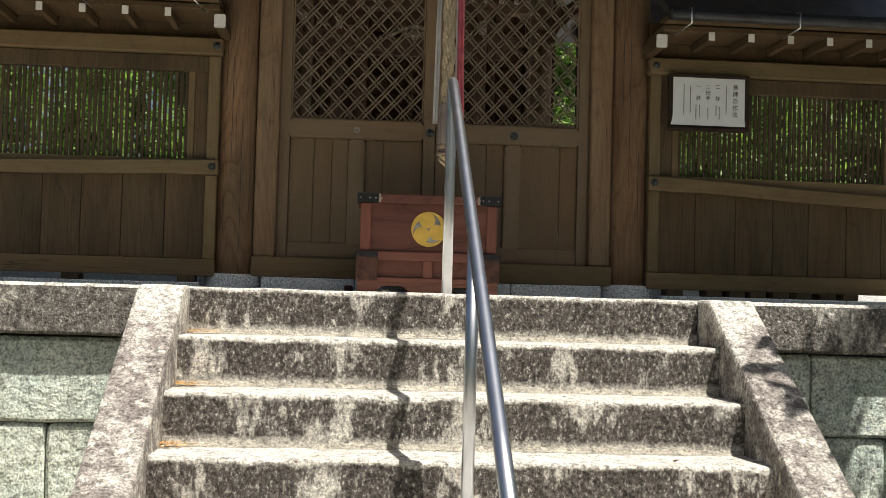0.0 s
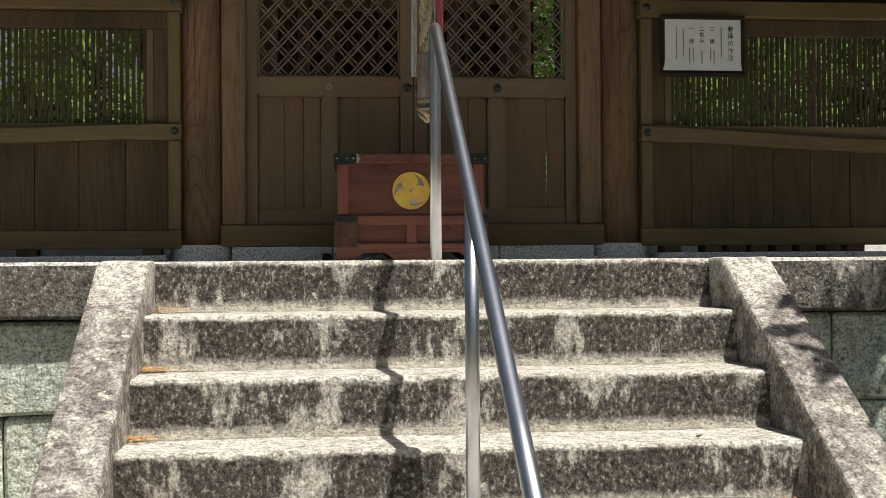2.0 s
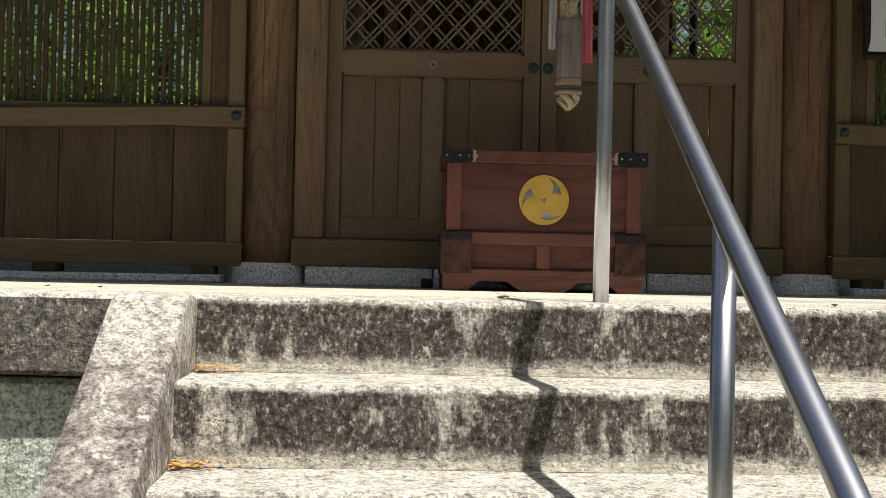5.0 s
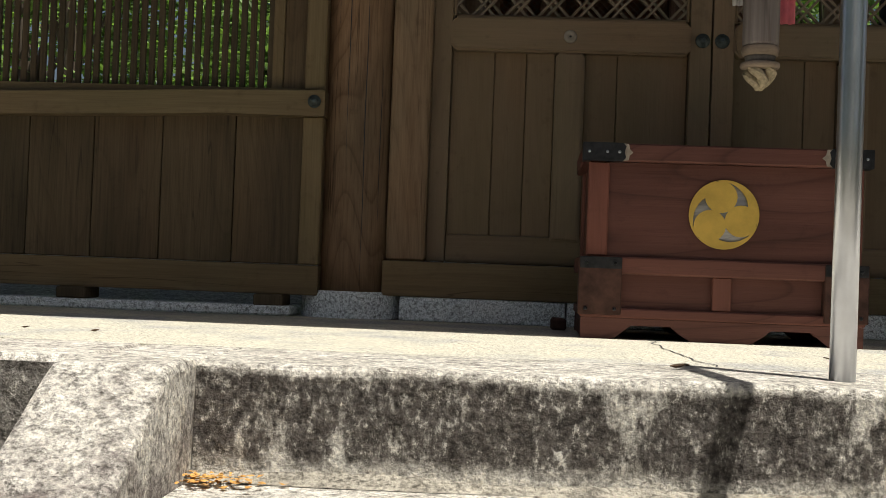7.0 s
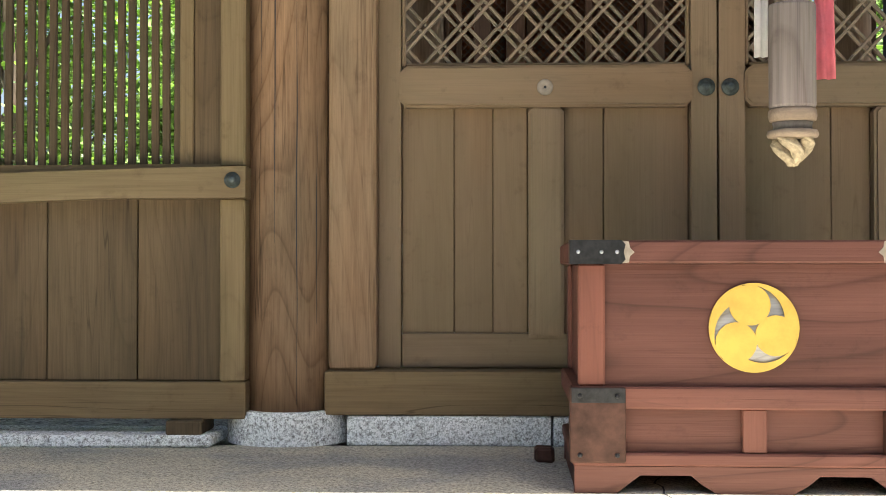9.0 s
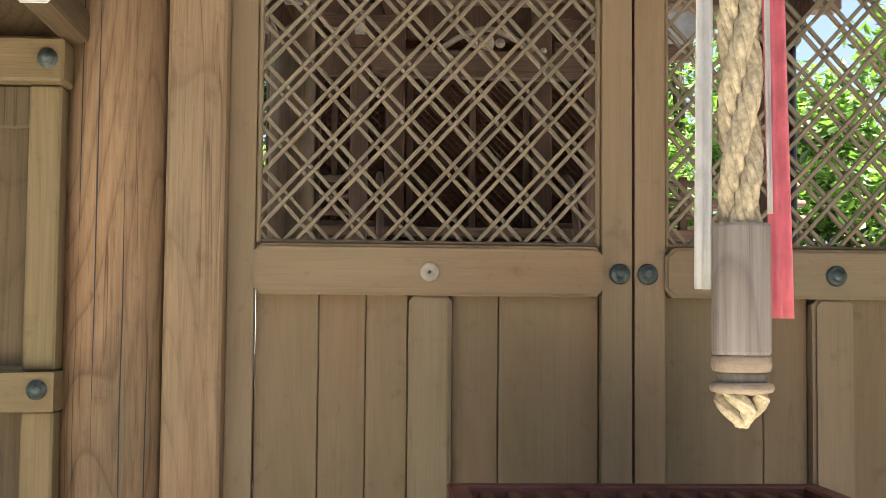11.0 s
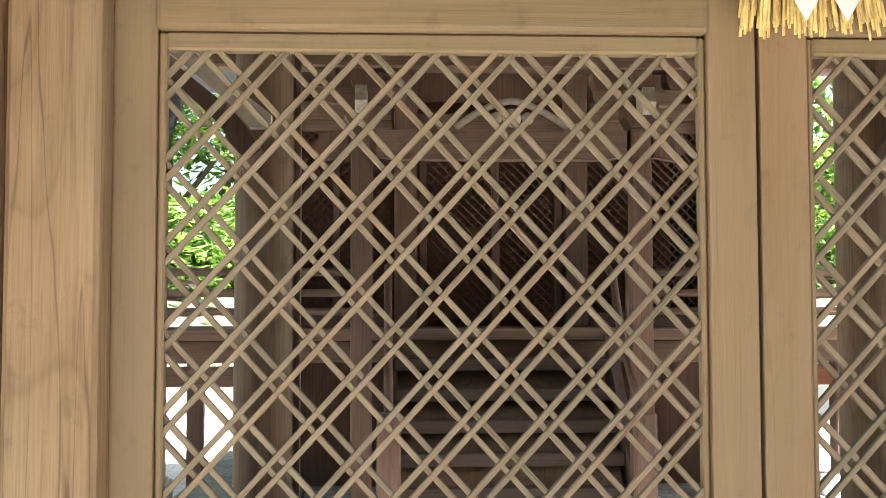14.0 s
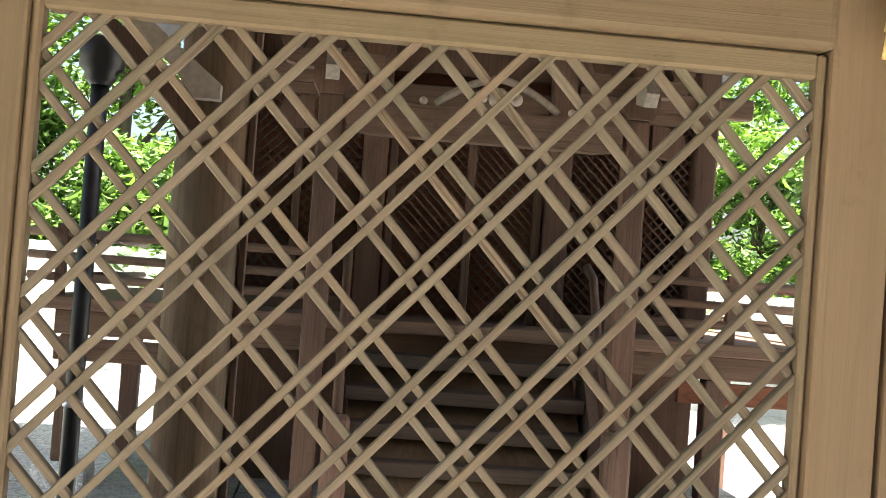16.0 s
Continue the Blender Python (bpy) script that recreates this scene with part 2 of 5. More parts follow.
S_WALL = rough_stone("green_tuff", (0.86, 0.9, 0.78), (0.66, 0.72, 0.62), (0.17, 0.18, 0.15), lichen=(0.8, 0.82, 0.72), relief=0.008, tint=(0.56, 0.65, 0.58), grain=40.0, blotch=(0.53, 0.66))
S_GRANITE = rough_stone("granite", (0.86, 0.87, 0.87), (0.78, 0.79, 0.8), (0.74, 0.75, 0.76), grain=95.0, relief=0.0015)
S_FLOOR = rough_stone("terrace_floor_stone", (0.54, 0.515, 0.42), (0.46, 0.445, 0.38), (0.33, 0.335, 0.33), grain=110.0, relief=0.001, blotch=(0.5, 0.62), spread=2.2)
S_PAVE = rough_stone("paving_stone", (0.42, 0.43, 0.42), (0.32, 0.33, 0.33), (0.25, 0.25, 0.25), grain=80.0, relief=0.002)
S_GRAVEL = rough_stone("gravel", (0.72, 0.72, 0.7), (0.45, 0.45, 0.44), (0.6, 0.6, 0.58), grain=45.0, relief=0.02)
S_SOIL = rough_stone("packed_ground", (0.46, 0.43, 0.36), (0.36, 0.335, 0.28), (0.26, 0.24, 0.2), grain=40.0, relief=0.01)
M_STEEL = plain("stainless_steel", (0.62, 0.64, 0.68), 0.31, 1.0, 0.08, 12.0)
M_IRON = plain("black_iron", (0.025, 0.025, 0.028), 0.45, 0.6, 0.4, 60.0)
M_RUST = plain("brown_painted_iron", (0.06, 0.029, 0.022), 0.6, 0.0, 0.45, 22.0)
M_RUST.node_tree.nodes["Principled BSDF"].inputs["Specular IOR Level"].default_value = 0.2
M_GOLD = plain("gold_leaf", (0.62, 0.41, 0.085), 0.45, 0.3, 0.12, 18.0)
M_SILVER = wood("bare_grey_wood", (0.25, 0.25, 0.27), (0.42, 0.42, 0.45), (0.55, 0.55, 0.58), axis="x")
M_BRONZE = plain("green_bronze", (0.09, 0.11, 0.11), 0.5, 0.6, 0.4, 80.0)
M_DISC = plain("worn_wood_disc", (0.33, 0.28, 0.23), 0.75, 0.0, 0.2, 60.0)
M_PEG = plain("pale_wood_disc", (0.48, 0.4, 0.33), 0.75, 0.0, 0.15, 50.0)
M_WHITE = plain("white_paint", (0.75, 0.74, 0.7), 0.7, 0.0, 0.08, 25.0)
M_PAPER = plain("paper", (0.78, 0.8, 0.82), 0.8, 0.0, 0.03, 10.0)
M_INK = plain("ink", (0.03, 0.03, 0.035), 0.8, 0.0, 0.1, 10.0)
M_FRAME = wood("dark_frame_wood", (0.02, 0.012, 0.01), (0.045, 0.028, 0.022), (0.075, 0.05, 0.04), axis="x")
M_ROPE = plain("hemp_rope", (0.4, 0.325, 0.22), 0.9, 0.0, 0.35, 90.0, 0.004)
M_CLOTHR = plain("red_cloth", (0.8, 0.22, 0.28), 0.85, 0.0, 0.15, 14.0)
M_CLOTHW = plain("white_cloth", (0.72, 0.7, 0.7), 0.85, 0.0, 0.1, 20.0)
M_TUBE = wood("grey_wood_tube", (0.09, 0.075, 0.075), (0.2, 0.17, 0.165), (0.42, 0.38, 0.35))
M_TURNED = wood("turned_wood", (0.17, 0.125, 0.095), (0.29, 0.225, 0.175), (0.38, 0.31, 0.25), axis="x")
M_STRAW = plain("rice_straw", (0.62, 0.46, 0.19), 0.85, 0.0, 0.3, 60.0)
M_TILE = plain("dark_roof_sheet", (0.05, 0.05, 0.055), 0.45, 0.3, 0.35, 9.0)
M_BLACK = plain("black_lacquered_pipe", (0.018, 0.016, 0.016), 0.4, 0.2, 0.2, 20.0)
M_RUSTY = plain("orange_leaf_litter", (0.5, 0.27, 0.07), 0.9, 0.0, 0.4, 60.0)


# ---- builders ----
def bm_box(bm, x0, x1, y0, y1, z0, z1, bevel=0.0, seg=1):
    r = bmesh.ops.create_cube(bm, size=1.0)
    vs = r["verts"]
    for v in vs:
        v.co = Vector((x0 + (v.co.x + .5) * (x1 - x0), y0 + (v.co.y + .5) * (y1 - y0), z0 + (v.co.z + .5) * (z1 - z0)))
    if bevel:
        es = list({e for v in vs for e in v.link_edges})
        bmesh.ops.bevel(bm, geom=es, offset=bevel, segments=seg, affect='EDGES', profile=0.6)
    return vs


def box(x0, x1, y0, y1, z0, z1, bevel=0.003, seg=1):
    bm = bmesh.new()
    bm_box(bm, x0, x1, y0, y1, z0, z1, bevel, seg)
    return bm


def lathe(profile, n=24, axis="z", at=(0, 0, 0)):
    """A turned solid from (radius, height) pairs."""
    bm = bmesh.new()
    rings = []
    for r, h in profile:
        ring = []
        for i in range(n):
            a = 2 * math.pi * i / n
            c, s = r * math.cos(a), r * math.sin(a)
            p = {"z": (c, s, h), "y": (c, h, -s), "x": (h, c, s)}[axis]
            ring.append(bm.verts.new(Vector(p) + Vector(at)))
        rings.append(ring)
    for a, b in zip(rings, rings[1:]):
        for i in range(n):
            bm.faces.new((a[i], a[(i + 1) % n], b[(i + 1) % n], b[i]))
    bm.faces.new(rings[0][::-1])
    bm.faces.new(rings[-1])
    bmesh.ops.recalc_face_normals(bm, faces=bm.faces)
    for f in bm.faces:
        f.smooth = len(f.verts) == 4
    return bm


def tube(points, radius, n=12, flat=1.0):
    """A round bar along points."""
    bm = bmesh.new()
    pts = [Vector(p) for p in points]
    rings = []
    up = Vector((0, 0, 1))
    for i, p in enumerate(pts):
        d = (pts[min(i + 1, len(pts) - 1)] - pts[max(i - 1, 0)]).normalized()
        ref = up if abs(d.z) < 0.95 else Vector((1, 0, 0))
        u = d.cross(ref).normalized()
        w = u.cross(d).normalized()
        r = radius[i] if isinstance(radius, (list, tuple)) else radius
        rings.append([bm.verts.new(p + u * r * math.cos(2 * math.pi * k / n) + w * r * flat * math.sin(2 * math.pi * k / n)) for k in range(n)])
    # keep the rings from twisting
    for i in range(1, len(rings)):
        a = rings[i - 1]
        best = min(range(n), key=lambda s: sum((a[k].co - rings[i][(k + s) % n].co).length for k in range(0, n, 3)))
        rings[i] = rings[i][best:] + rings[i][:best]
    for a, b in zip(rings, rings[1:]):
        for k in range(n):
            f = bm.faces.new((a[k], a[(k + 1) % n], b[(k + 1) % n], b[k]))
            f.smooth = True
    bm.faces.new(rings[0][::-1])
    bm.faces.new(rings[-1])
    bmesh.ops.recalc_face_normals(bm, faces=bm.faces)
    return bm


def prism(outline, y0, y1):
    """A plate with an outline in x and z, from y0 to y1."""
    bm = bmesh.new()
    a = [bm.verts.new((x, y0, z)) for x, z in outline]
    b = [bm.verts.new((x, y1, z)) for x, z in outline]
    n = len(a)
    bm.faces.new(a)
    bm.faces.new(b[::-1])
    for i in range(n):
        bm.faces.new((a[i], b[i], b[(i + 1) % n], a[(i + 1) % n]))
    bmesh.ops.recalc_face_normals(bm, faces=bm.faces)
    return bm


def prism_x(outline, x0, x1):
    """A bar with a section in y and z, from x0 to x1."""
    bm = prism([(y, z) for y, z in outline], 0, 1)
    for v in bm.verts:
        v.co = Vector((x0 + v.co.y * (x1 - x0), v.co.x, v.co.z))
    bmesh.ops.recalc_face_normals(bm, faces=bm.faces)
    return bm


def mesh_of(name, bm, material):
    me = bpy.data.meshes.new(name)
    bm.to_mesh(me)
    bm.free()
    me.materials.append(material)
    return me


def part(name, bm, material, parent, label=""):
    ob = new(name, mesh_of(name, bm, material))
    ob.parent = parent
    if parent is not None:
        ob.matrix_parent_inverse = Matrix.Translation(-parent.location)
    if label:
        tagged(ob, label)
    return ob


def single(name, bm, material, label, category, kind="", group=""):
    return tagged(new(name, mesh_of(name, bm, material)), label, category, group, kind)


def thing(name, at, label, category, kind="", group=""):
    ob = new(name)
    ob.location = at
    bpy.context.view_layer.update()
    return tagged(ob, label, category, group, kind)


def roughen(bm, amount, freq, cuts=0):
    if cuts:
        bmesh.ops.subdivide_edges(bm, edges=bm.edges[:], cuts=cuts, use_grid_fill=True)
    bm.normal_update()
    for v in bm.verts:
        n = noise.noise_vector(v.co * freq)
        v.co += n * amount
    return bm


# ---- measures ----
RISE, GO, STEPS = 0.18, 0.30, 8
SL, SR = -1.085, 0.925           # the stair between its cheeks
GROUND = -RISE * STEPS
MID = -0.01                      # the doors' meeting line
FENCE_Y = 1.85
DOOR_Y = 1.965

# ---- large structure ----
bm = bmesh.new()
bmesh.ops.create_grid(bm, x_segments=2, y_segments=2, size=400)
for v in bm.verts:
    v.co.z = GROUND
single("ground", bm, S_SOIL, "packed bare earth in front of the stone steps", "ground", "structure")

terrace = thing("terrace", (0, 0, 0), "raised stone terrace with a swept grey floor", "terrace", "structure")
part("floor_slab", box(-9, 9, 0.34, 1.86, -0.25, 0.0, 0.0), S_FLOOR, terrace)
part("core", box(-9, 9, 0.28, 2.1, GROUND, -0.26, 0.0), S_FLOOR, terrace)

# edge stones of the terrace, to both sides of the stair and across its head
def edge_stone(x0, x1, parent):
    part("edge_stone", roughen(box(x0, x1, 0.0, 0.335, -0.2, 0.0, 0.012), 0.004, 7.0, 3), S_CAP, parent)


top = thing("terrace_edge", (0, 0.15, 0), "weathered edge stones along the terrace, streaked black", "edge stones", "structure")
for a, b in ((-4.6, -3.4), (-3.395, -2.3), (-2.295, -1.262), (1.106, 2.2), (2.205, 3.3), (3.305, 4.6)):
    edge_stone(a, b, top)
for a, b in ((-1.26, -1.087), (0.927, 1.104)):
    part("edge_stone", roughen(box(a, b, 0.022, 0.335, -0.2, 0.0, 0.008), 0.002, 7.0, 2), S_CAP, top)


def retaining_wall(name, spans, label):
    w = thing(name, (spans[0][0], 0.1, GROUND), label, "stone wall", "structure")
    part("wall_core", box(spans[0][0], spans[0][1], 0.1, 0.27, GROUND, -0.205, 0.0), S_SOIL, w)
    rng = random.Random(len(name))
    for row in range(4):
        z1 = -0.21 - row * 0.335
        z0 = max(z1 - 0.33, GROUND)
        x = spans[0][0] - (0.0 if row % 2 else 0.26)
        while x < spans[0][1]:
            wdt = rng.uniform(0.48, 0.66)
            a, b = max(x, spans[0][0]), min(x + wdt, spans[0][1])
            if b - a > 0.06:
                d = rng.uniform(-0.008, 0.008)
                part("stone", roughen(box(a, b - 0.006, 0.045 + d, 0.12, z0, z1, 0.014), 0.005, 9.0, 3), S_WALL, w)
            x += wdt
    return w


retaining_wall("wall_terrace_west", [(-4.6, -1.27)], "retaining wall of pale green tuff blocks")
retaining_wall("wall_terrace_east", [(1.11, 4.6)], "retaining wall of green-grey tuff blocks")

# the stair
stair = thing("stone_stair", (MID, -0.8, GROUND), "weathered stone stair with black-streaked risers", "stair")
for k in range(STEPS):
    y0, z1 = -GO * k, -RISE * k
    b = GO + 0.04 if k else 0.335
    bm = box(SL, SR, y0, y0 + b, z1 - RISE, z1, 0.0)
    bmesh.ops.subdivide_edges(bm, edges=[e for e in bm.edges if abs(e.verts[0].co.x - e.verts[1].co.x) > 1], cuts=50)
    es = [e for e in bm.edges if all(abs(v.co.z - z1) < 1e-4 and abs(v.co.y - y0) < 1e-4 for v in e.verts)]
    bmesh.ops.bevel(bm, geom=es, offset=0.016, segments=3, affect='EDGES', profile=0.5)
    for v in bm.verts:
        n = noise.noise_vector(v.co * 5.0 + Vector((k * 3.1, 0, 0)))
        if v.co.y < y0 + 0.1:
            v.co += Vector((0, n.y * 0.006, n.z * 0.005))
    part("step", bm, S_STEP, stair)
    if k:
        # dirt and grit gathered at the foot of the riser above
        bm = bmesh.new()
        yb, zb = y0 + GO, z1
        prev = None
        for i in range(61):
            x = SL + 0.01 + (SR - SL - 0.02) * i / 60
            w = 0.018 + 0.022 * max(0, noise.noise(Vector((x * 4, k * 2.0, 0))) + 0.4)
            cur = [bm.verts.new((x, yb - w, zb + 0.001)), bm.verts.new((x, yb - w * 0.4, zb + w * 0.25)), bm.verts.new((x, yb + 0.004, zb + w * 0.75))]
            if prev:
                for q in range(2):
                    bm.faces.new((prev[q], cur[q], cur[q + 1], prev[q + 1]))
            prev = cur
        part("grit_line", bm, S_SOIL, stair)


def litter(x, y, z, seed):
    rng = random.Random(seed)
    bm = bmesh.new()
    for i in range(120):
        px, py = x + abs(rng.gauss(0, 0.05)), y - abs(rng.gauss(0, 0.03))
        a = rng.uniform(0, 6.28)
        s = rng.uniform(0.004, 0.009)
        h = z + rng.uniform(0.001, 0.014)
        q = [bm.verts.new((px + s * math.cos(a + k * 1.57) * (1 if k % 2 else 0.5), py + s * math.sin(a + k * 1.57), h + rng.uniform(-0.002, 0.002))) for k in range(4)]
        bm.faces.new(q)
    ob = single("leaf_litter", bm, M_RUSTY, "small drift of orange leaf litter on the step", "leaf litter", "stuff")


for k in range(1, 5):
    litter(SL + 0.004, -GO * k + GO - 0.03, -RISE * k + 0.004, k)
litter(SR - 0.1, -GO * 4 + GO - 0.03, -RISE * 4 + 0.004, 9)
crack = bmesh.new()
prev = None
for i in range(31):
    u = i / 30
    x = -0.235 - 0.03 * math.sin(u * 3) + 0.025 * noise.noise(Vector((u * 12, 0, 0)))
    y = 1.5 - 1.15 * u
    w = 0.0018 + 0.0012 * noise.noise(Vector((u * 20, 3, 0)))
    c = [crack.verts.new((x - w, y, 0.0012)), crack.verts.new((x + w, y, 0.0012))]
    if prev:
        crack.faces.new((prev[0], prev[1], c[1], c[0]))
    prev = c
part("crack", crack, M_INK, terrace)


def cheek(name, x0, x1, label):
    """A sloping side stone of the stair, broken flat at its head."""
    s = RISE / GO
    o = [(0.02, -0.002), (0.005, 0.004), (-0.13, 0.004), (-0.17, -0.02)]
    yl = -GO * STEPS + 0.02
    o += [(yl, -0.02 + (yl + 0.17) * s), (yl, GROUND), (0.02, GROUND)]
    bm = prism_x(o, x0, x1)
    bmesh.ops.subdivide_edges(bm, edges=bm.edges[:], cuts=5, use_grid_fill=True)
    es = [e for e in bm.edges if len(e.link_faces) == 2 and e.calc_face_angle(0) > 0.8]
    bmesh.ops.bevel(bm, geom=es, offset=0.012, segments=2, affect='EDGES', profile=0.5)
    roughen(bm, 0.004, 8.0)
    return single(name, bm, S_CHEEK, label, "stair cheek", "", "stair cheeks")


cheek("stair_cheek", -1.262, -1.088, "lichen-blotched sloping stone beside the stair")
cheek("stair_cheek", 0.928, 1.106, "lichen-blotched sloping stone beside the stair")

# ---- the gate: pillars, doors, fence walls, roof ----
def pillar(x):
    prof = []
    for i in range(25):
        z = 0.075 + i * 0.12
        prof.append((0.1085 + 0.0015 * math.sin(i * 1.7), z))
    bm = lathe(prof, 40)
    for v in bm.verts:
        n = noise.noise(Vector((v.co.x * 25, v.co.y * 25, v.co.z * 1.5)))
        v.co.x *= 1 + 0.008 * n
        v.co.y *= 1 + 0.008 * n
    t = thing("pillar", (x, 1.965, 0.075), "round weathered wooden gate pillar with drying cracks", "pillar", "structure", "gate pillars")
    for v in bm.verts:
        v.co += Vector((x, 1.965, 0))
    part("shaft", bm, W_COL, t)
    # long drying cracks
    for a, z0, z1 in ((-1.25, 0.1, 1.15), (-1.75, 0.5, 1.6), (-2.1, 0.9, 1.75), (-0.75, 0.3, 0.8)):
        cr = bmesh.new()
        prev = None
        for i in range(21):
            z = z0 + (z1 - z0) * i / 20
            ang = a + 0.03 * noise.noise(Vector((z * 3, a, 0)))
            wd = 0.011 * math.sin(math.pi * min(1, max(0.05, i / 20))) + 0.002
            rr = 0.1102
            c = [cr.verts.new((x + rr * math.cos(ang + q * wd), 1.965 + rr * math.sin(ang + q * wd), z)) for q in (-1, 1)]
            if prev:
                cr.faces.new((prev[0], c[0], c[1], prev[1]))
            prev = c
        part("crack", cr, M_INK, t)
    return t


for x in (-1.105, 1.085):
    pillar(x)


def pillar_base(x, sgn):
    """A dressed granite foot, rounded in front, with a square shoulder towards the doors."""
    o = []
    for i in range(17):
        a = math.pi + math.pi * i / 16
        o.append((x + 0.155 * math.cos(a), 1.965 + 0.155 * math.sin(a) * 0.9))
    o += [(x + 0.155, 2.1), (x - 0.155, 2.1)]
    bm = bmesh.new()
    lo = [bm.verts.new((px, py, 0.0)) for px, py in o]
    hi = [bm.verts.new((px, py, 0.082)) for px, py in o]
    bm.faces.new(hi)
    for i in range(len(o)):
        bm.faces.new((lo[i], lo[(i + 1) % len(o)], hi[(i + 1) % len(o)], hi[i]))
    bmesh.ops.recalc_face_normals(bm, faces=bm.faces)
    es = [e for e in bm.edges if all(v.co.z > 0.08 for v in e.verts)]
    bmesh.ops.bevel(bm, geom=es, offset=0.008, segments=2, affect='EDGES')
    single("pillar_base", bm, S_GRANITE, "speckled grey granite foot under the pillar", "pillar base", "structure", "pillar bases")


pillar_base(-1.105, 1)
pillar_base(1.085, -1)
for a, b in ((-0.945, -0.44), (-0.435, 0.42), (0.425, 0.925)):
    single("sill_stone", roughen(box(a, b, 1.862, 2.08, 0.0, 0.072, 0.006, 2), 0.0025, 8.0, 2), S_GRANITE,
           "speckled grey granite stone under the door sill", "sill stone", "structure", "sill stones")
for a, b in ((-3.2, -2.3), (-2.295, -1.268), (1.25, 2.3), (2.305, 3.2)):
    single("fence_footing", roughen(box(a, b, 1.80, 2.0, 0.0, 0.03, 0.006), 0.003, 6.0, 2), S_GRANITE,
           "low worn granite footing under the fence", "footing", "structure", "fence footings")
# wooden wedges that lift the fence rail off its footing
for x in (-1.34, -1.95, 1.33, 1.55, 1.68, 1.8, 1.93, 2.06, 2.2, 2.33):
    single("wedge", box(x - 0.045, x + 0.045, 1.812, 1.95, 0.03, 0.065, 0.004), W_PLANK, "small wooden wedge under the fence rail", "wedge", "", "wedges")

single("door_sill", box(-1.003, 0.983, 1.874, 2.03, 0.073, 0.182, 0.006, 2), W_BEAM, "heavy wooden door sill beam", "door sill", "structure")
for x0, x1 in ((-0.998, -0.876), (0.857, 0.978)):
    bm = box(x0, x1, 1.9, 2.03, 0.182, 2.3, 0.018, 3)
    single("door_jamb", bm, W_JAMB, "weathered wooden door jamb beside the pillar", "door jamb", "structure", "door jambs")


LAT_Z0, LAT_Z1 = 0.965, 1.733


def lattice(x0, x1, z0, z1, y, parent, first, pitch=0.1027, gap=0.0255, fall=None, slope=1.09, width=0.0082, depth=0.011):
    """Crossing pairs of slats; the rising ones lie in front."""
    grid = part("lattice", box(x0 - 0.008, x1 + 0.008, y + 0.004, y + 0.016, z1 - 0.001, z1 + 0.006, 0.0), W_SLAT, parent)
    ln = math.hypot(1, slope)
    for rising in (True, False):
        for k in range(-12, 14):
            for off in (0.0, gap):
                xa = first + k * pitch + off
                if fall and not rising:
                    xa = first + fall[0] + k * fall[1] + off * fall[2]
                sg = 1 if rising else -1
                # x at the top is xa; going down it moves left for rising slats
                pts = []
                for zz in (z0, z1):
                    pts.append((xa - sg * (z1 - zz) / slope, zz))
                (bx, bz), (tx, tz) = pts
                # clip to the opening
                def at_x(xv):
                    return (xv, z1 - (xa - xv) * sg * slope)
                a, b = (bx, bz), (tx, tz)
                res = []
                for p, q in ((a, b), (b, a)):
                    if p[0] < x0:
                        p = at_x(x0)
                    elif p[0] > x1:
                        p = at_x(x1)
                    res.append(p)
                (ax, az), (cx, cz) = res
                if az > z1 or cz < z0 or min(bx, tx) > x1 or max(bx, tx) < x0 or math.hypot(cx - ax, cz - az) < 0.015:
                    continue
                if not (z0 - 1e-6 <= az <= z1 + 1e-6 and z0 - 1e-6 <= cz <= z1 + 1e-6):
                    continue
                L = math.hypot(cx - ax, cz - az)
                yo = y if rising else y + depth * 0.45
                me_bm = box(-L / 2, L / 2, 0, depth, -width / 2, width / 2, 0.0012)
                me = mesh_of("slat", me_bm, W_SLATX)
                ob = new("slat", me)
                ang = math.atan2(cz - az, cx - ax)
                ob.parent = grid
                ob.matrix_basis = pose((ax + cx) / 2, yo + random.uniform(-0.0006, 0.0006), (az + cz) / 2, 0, -math.degrees(ang), 0)
    return grid


W_SLATX = wood("slat_wood", (0.145, 0.11, 0.08), (0.23, 0.184, 0.138), (0.31, 0.255, 0.195), axis="x", rings=0.2)


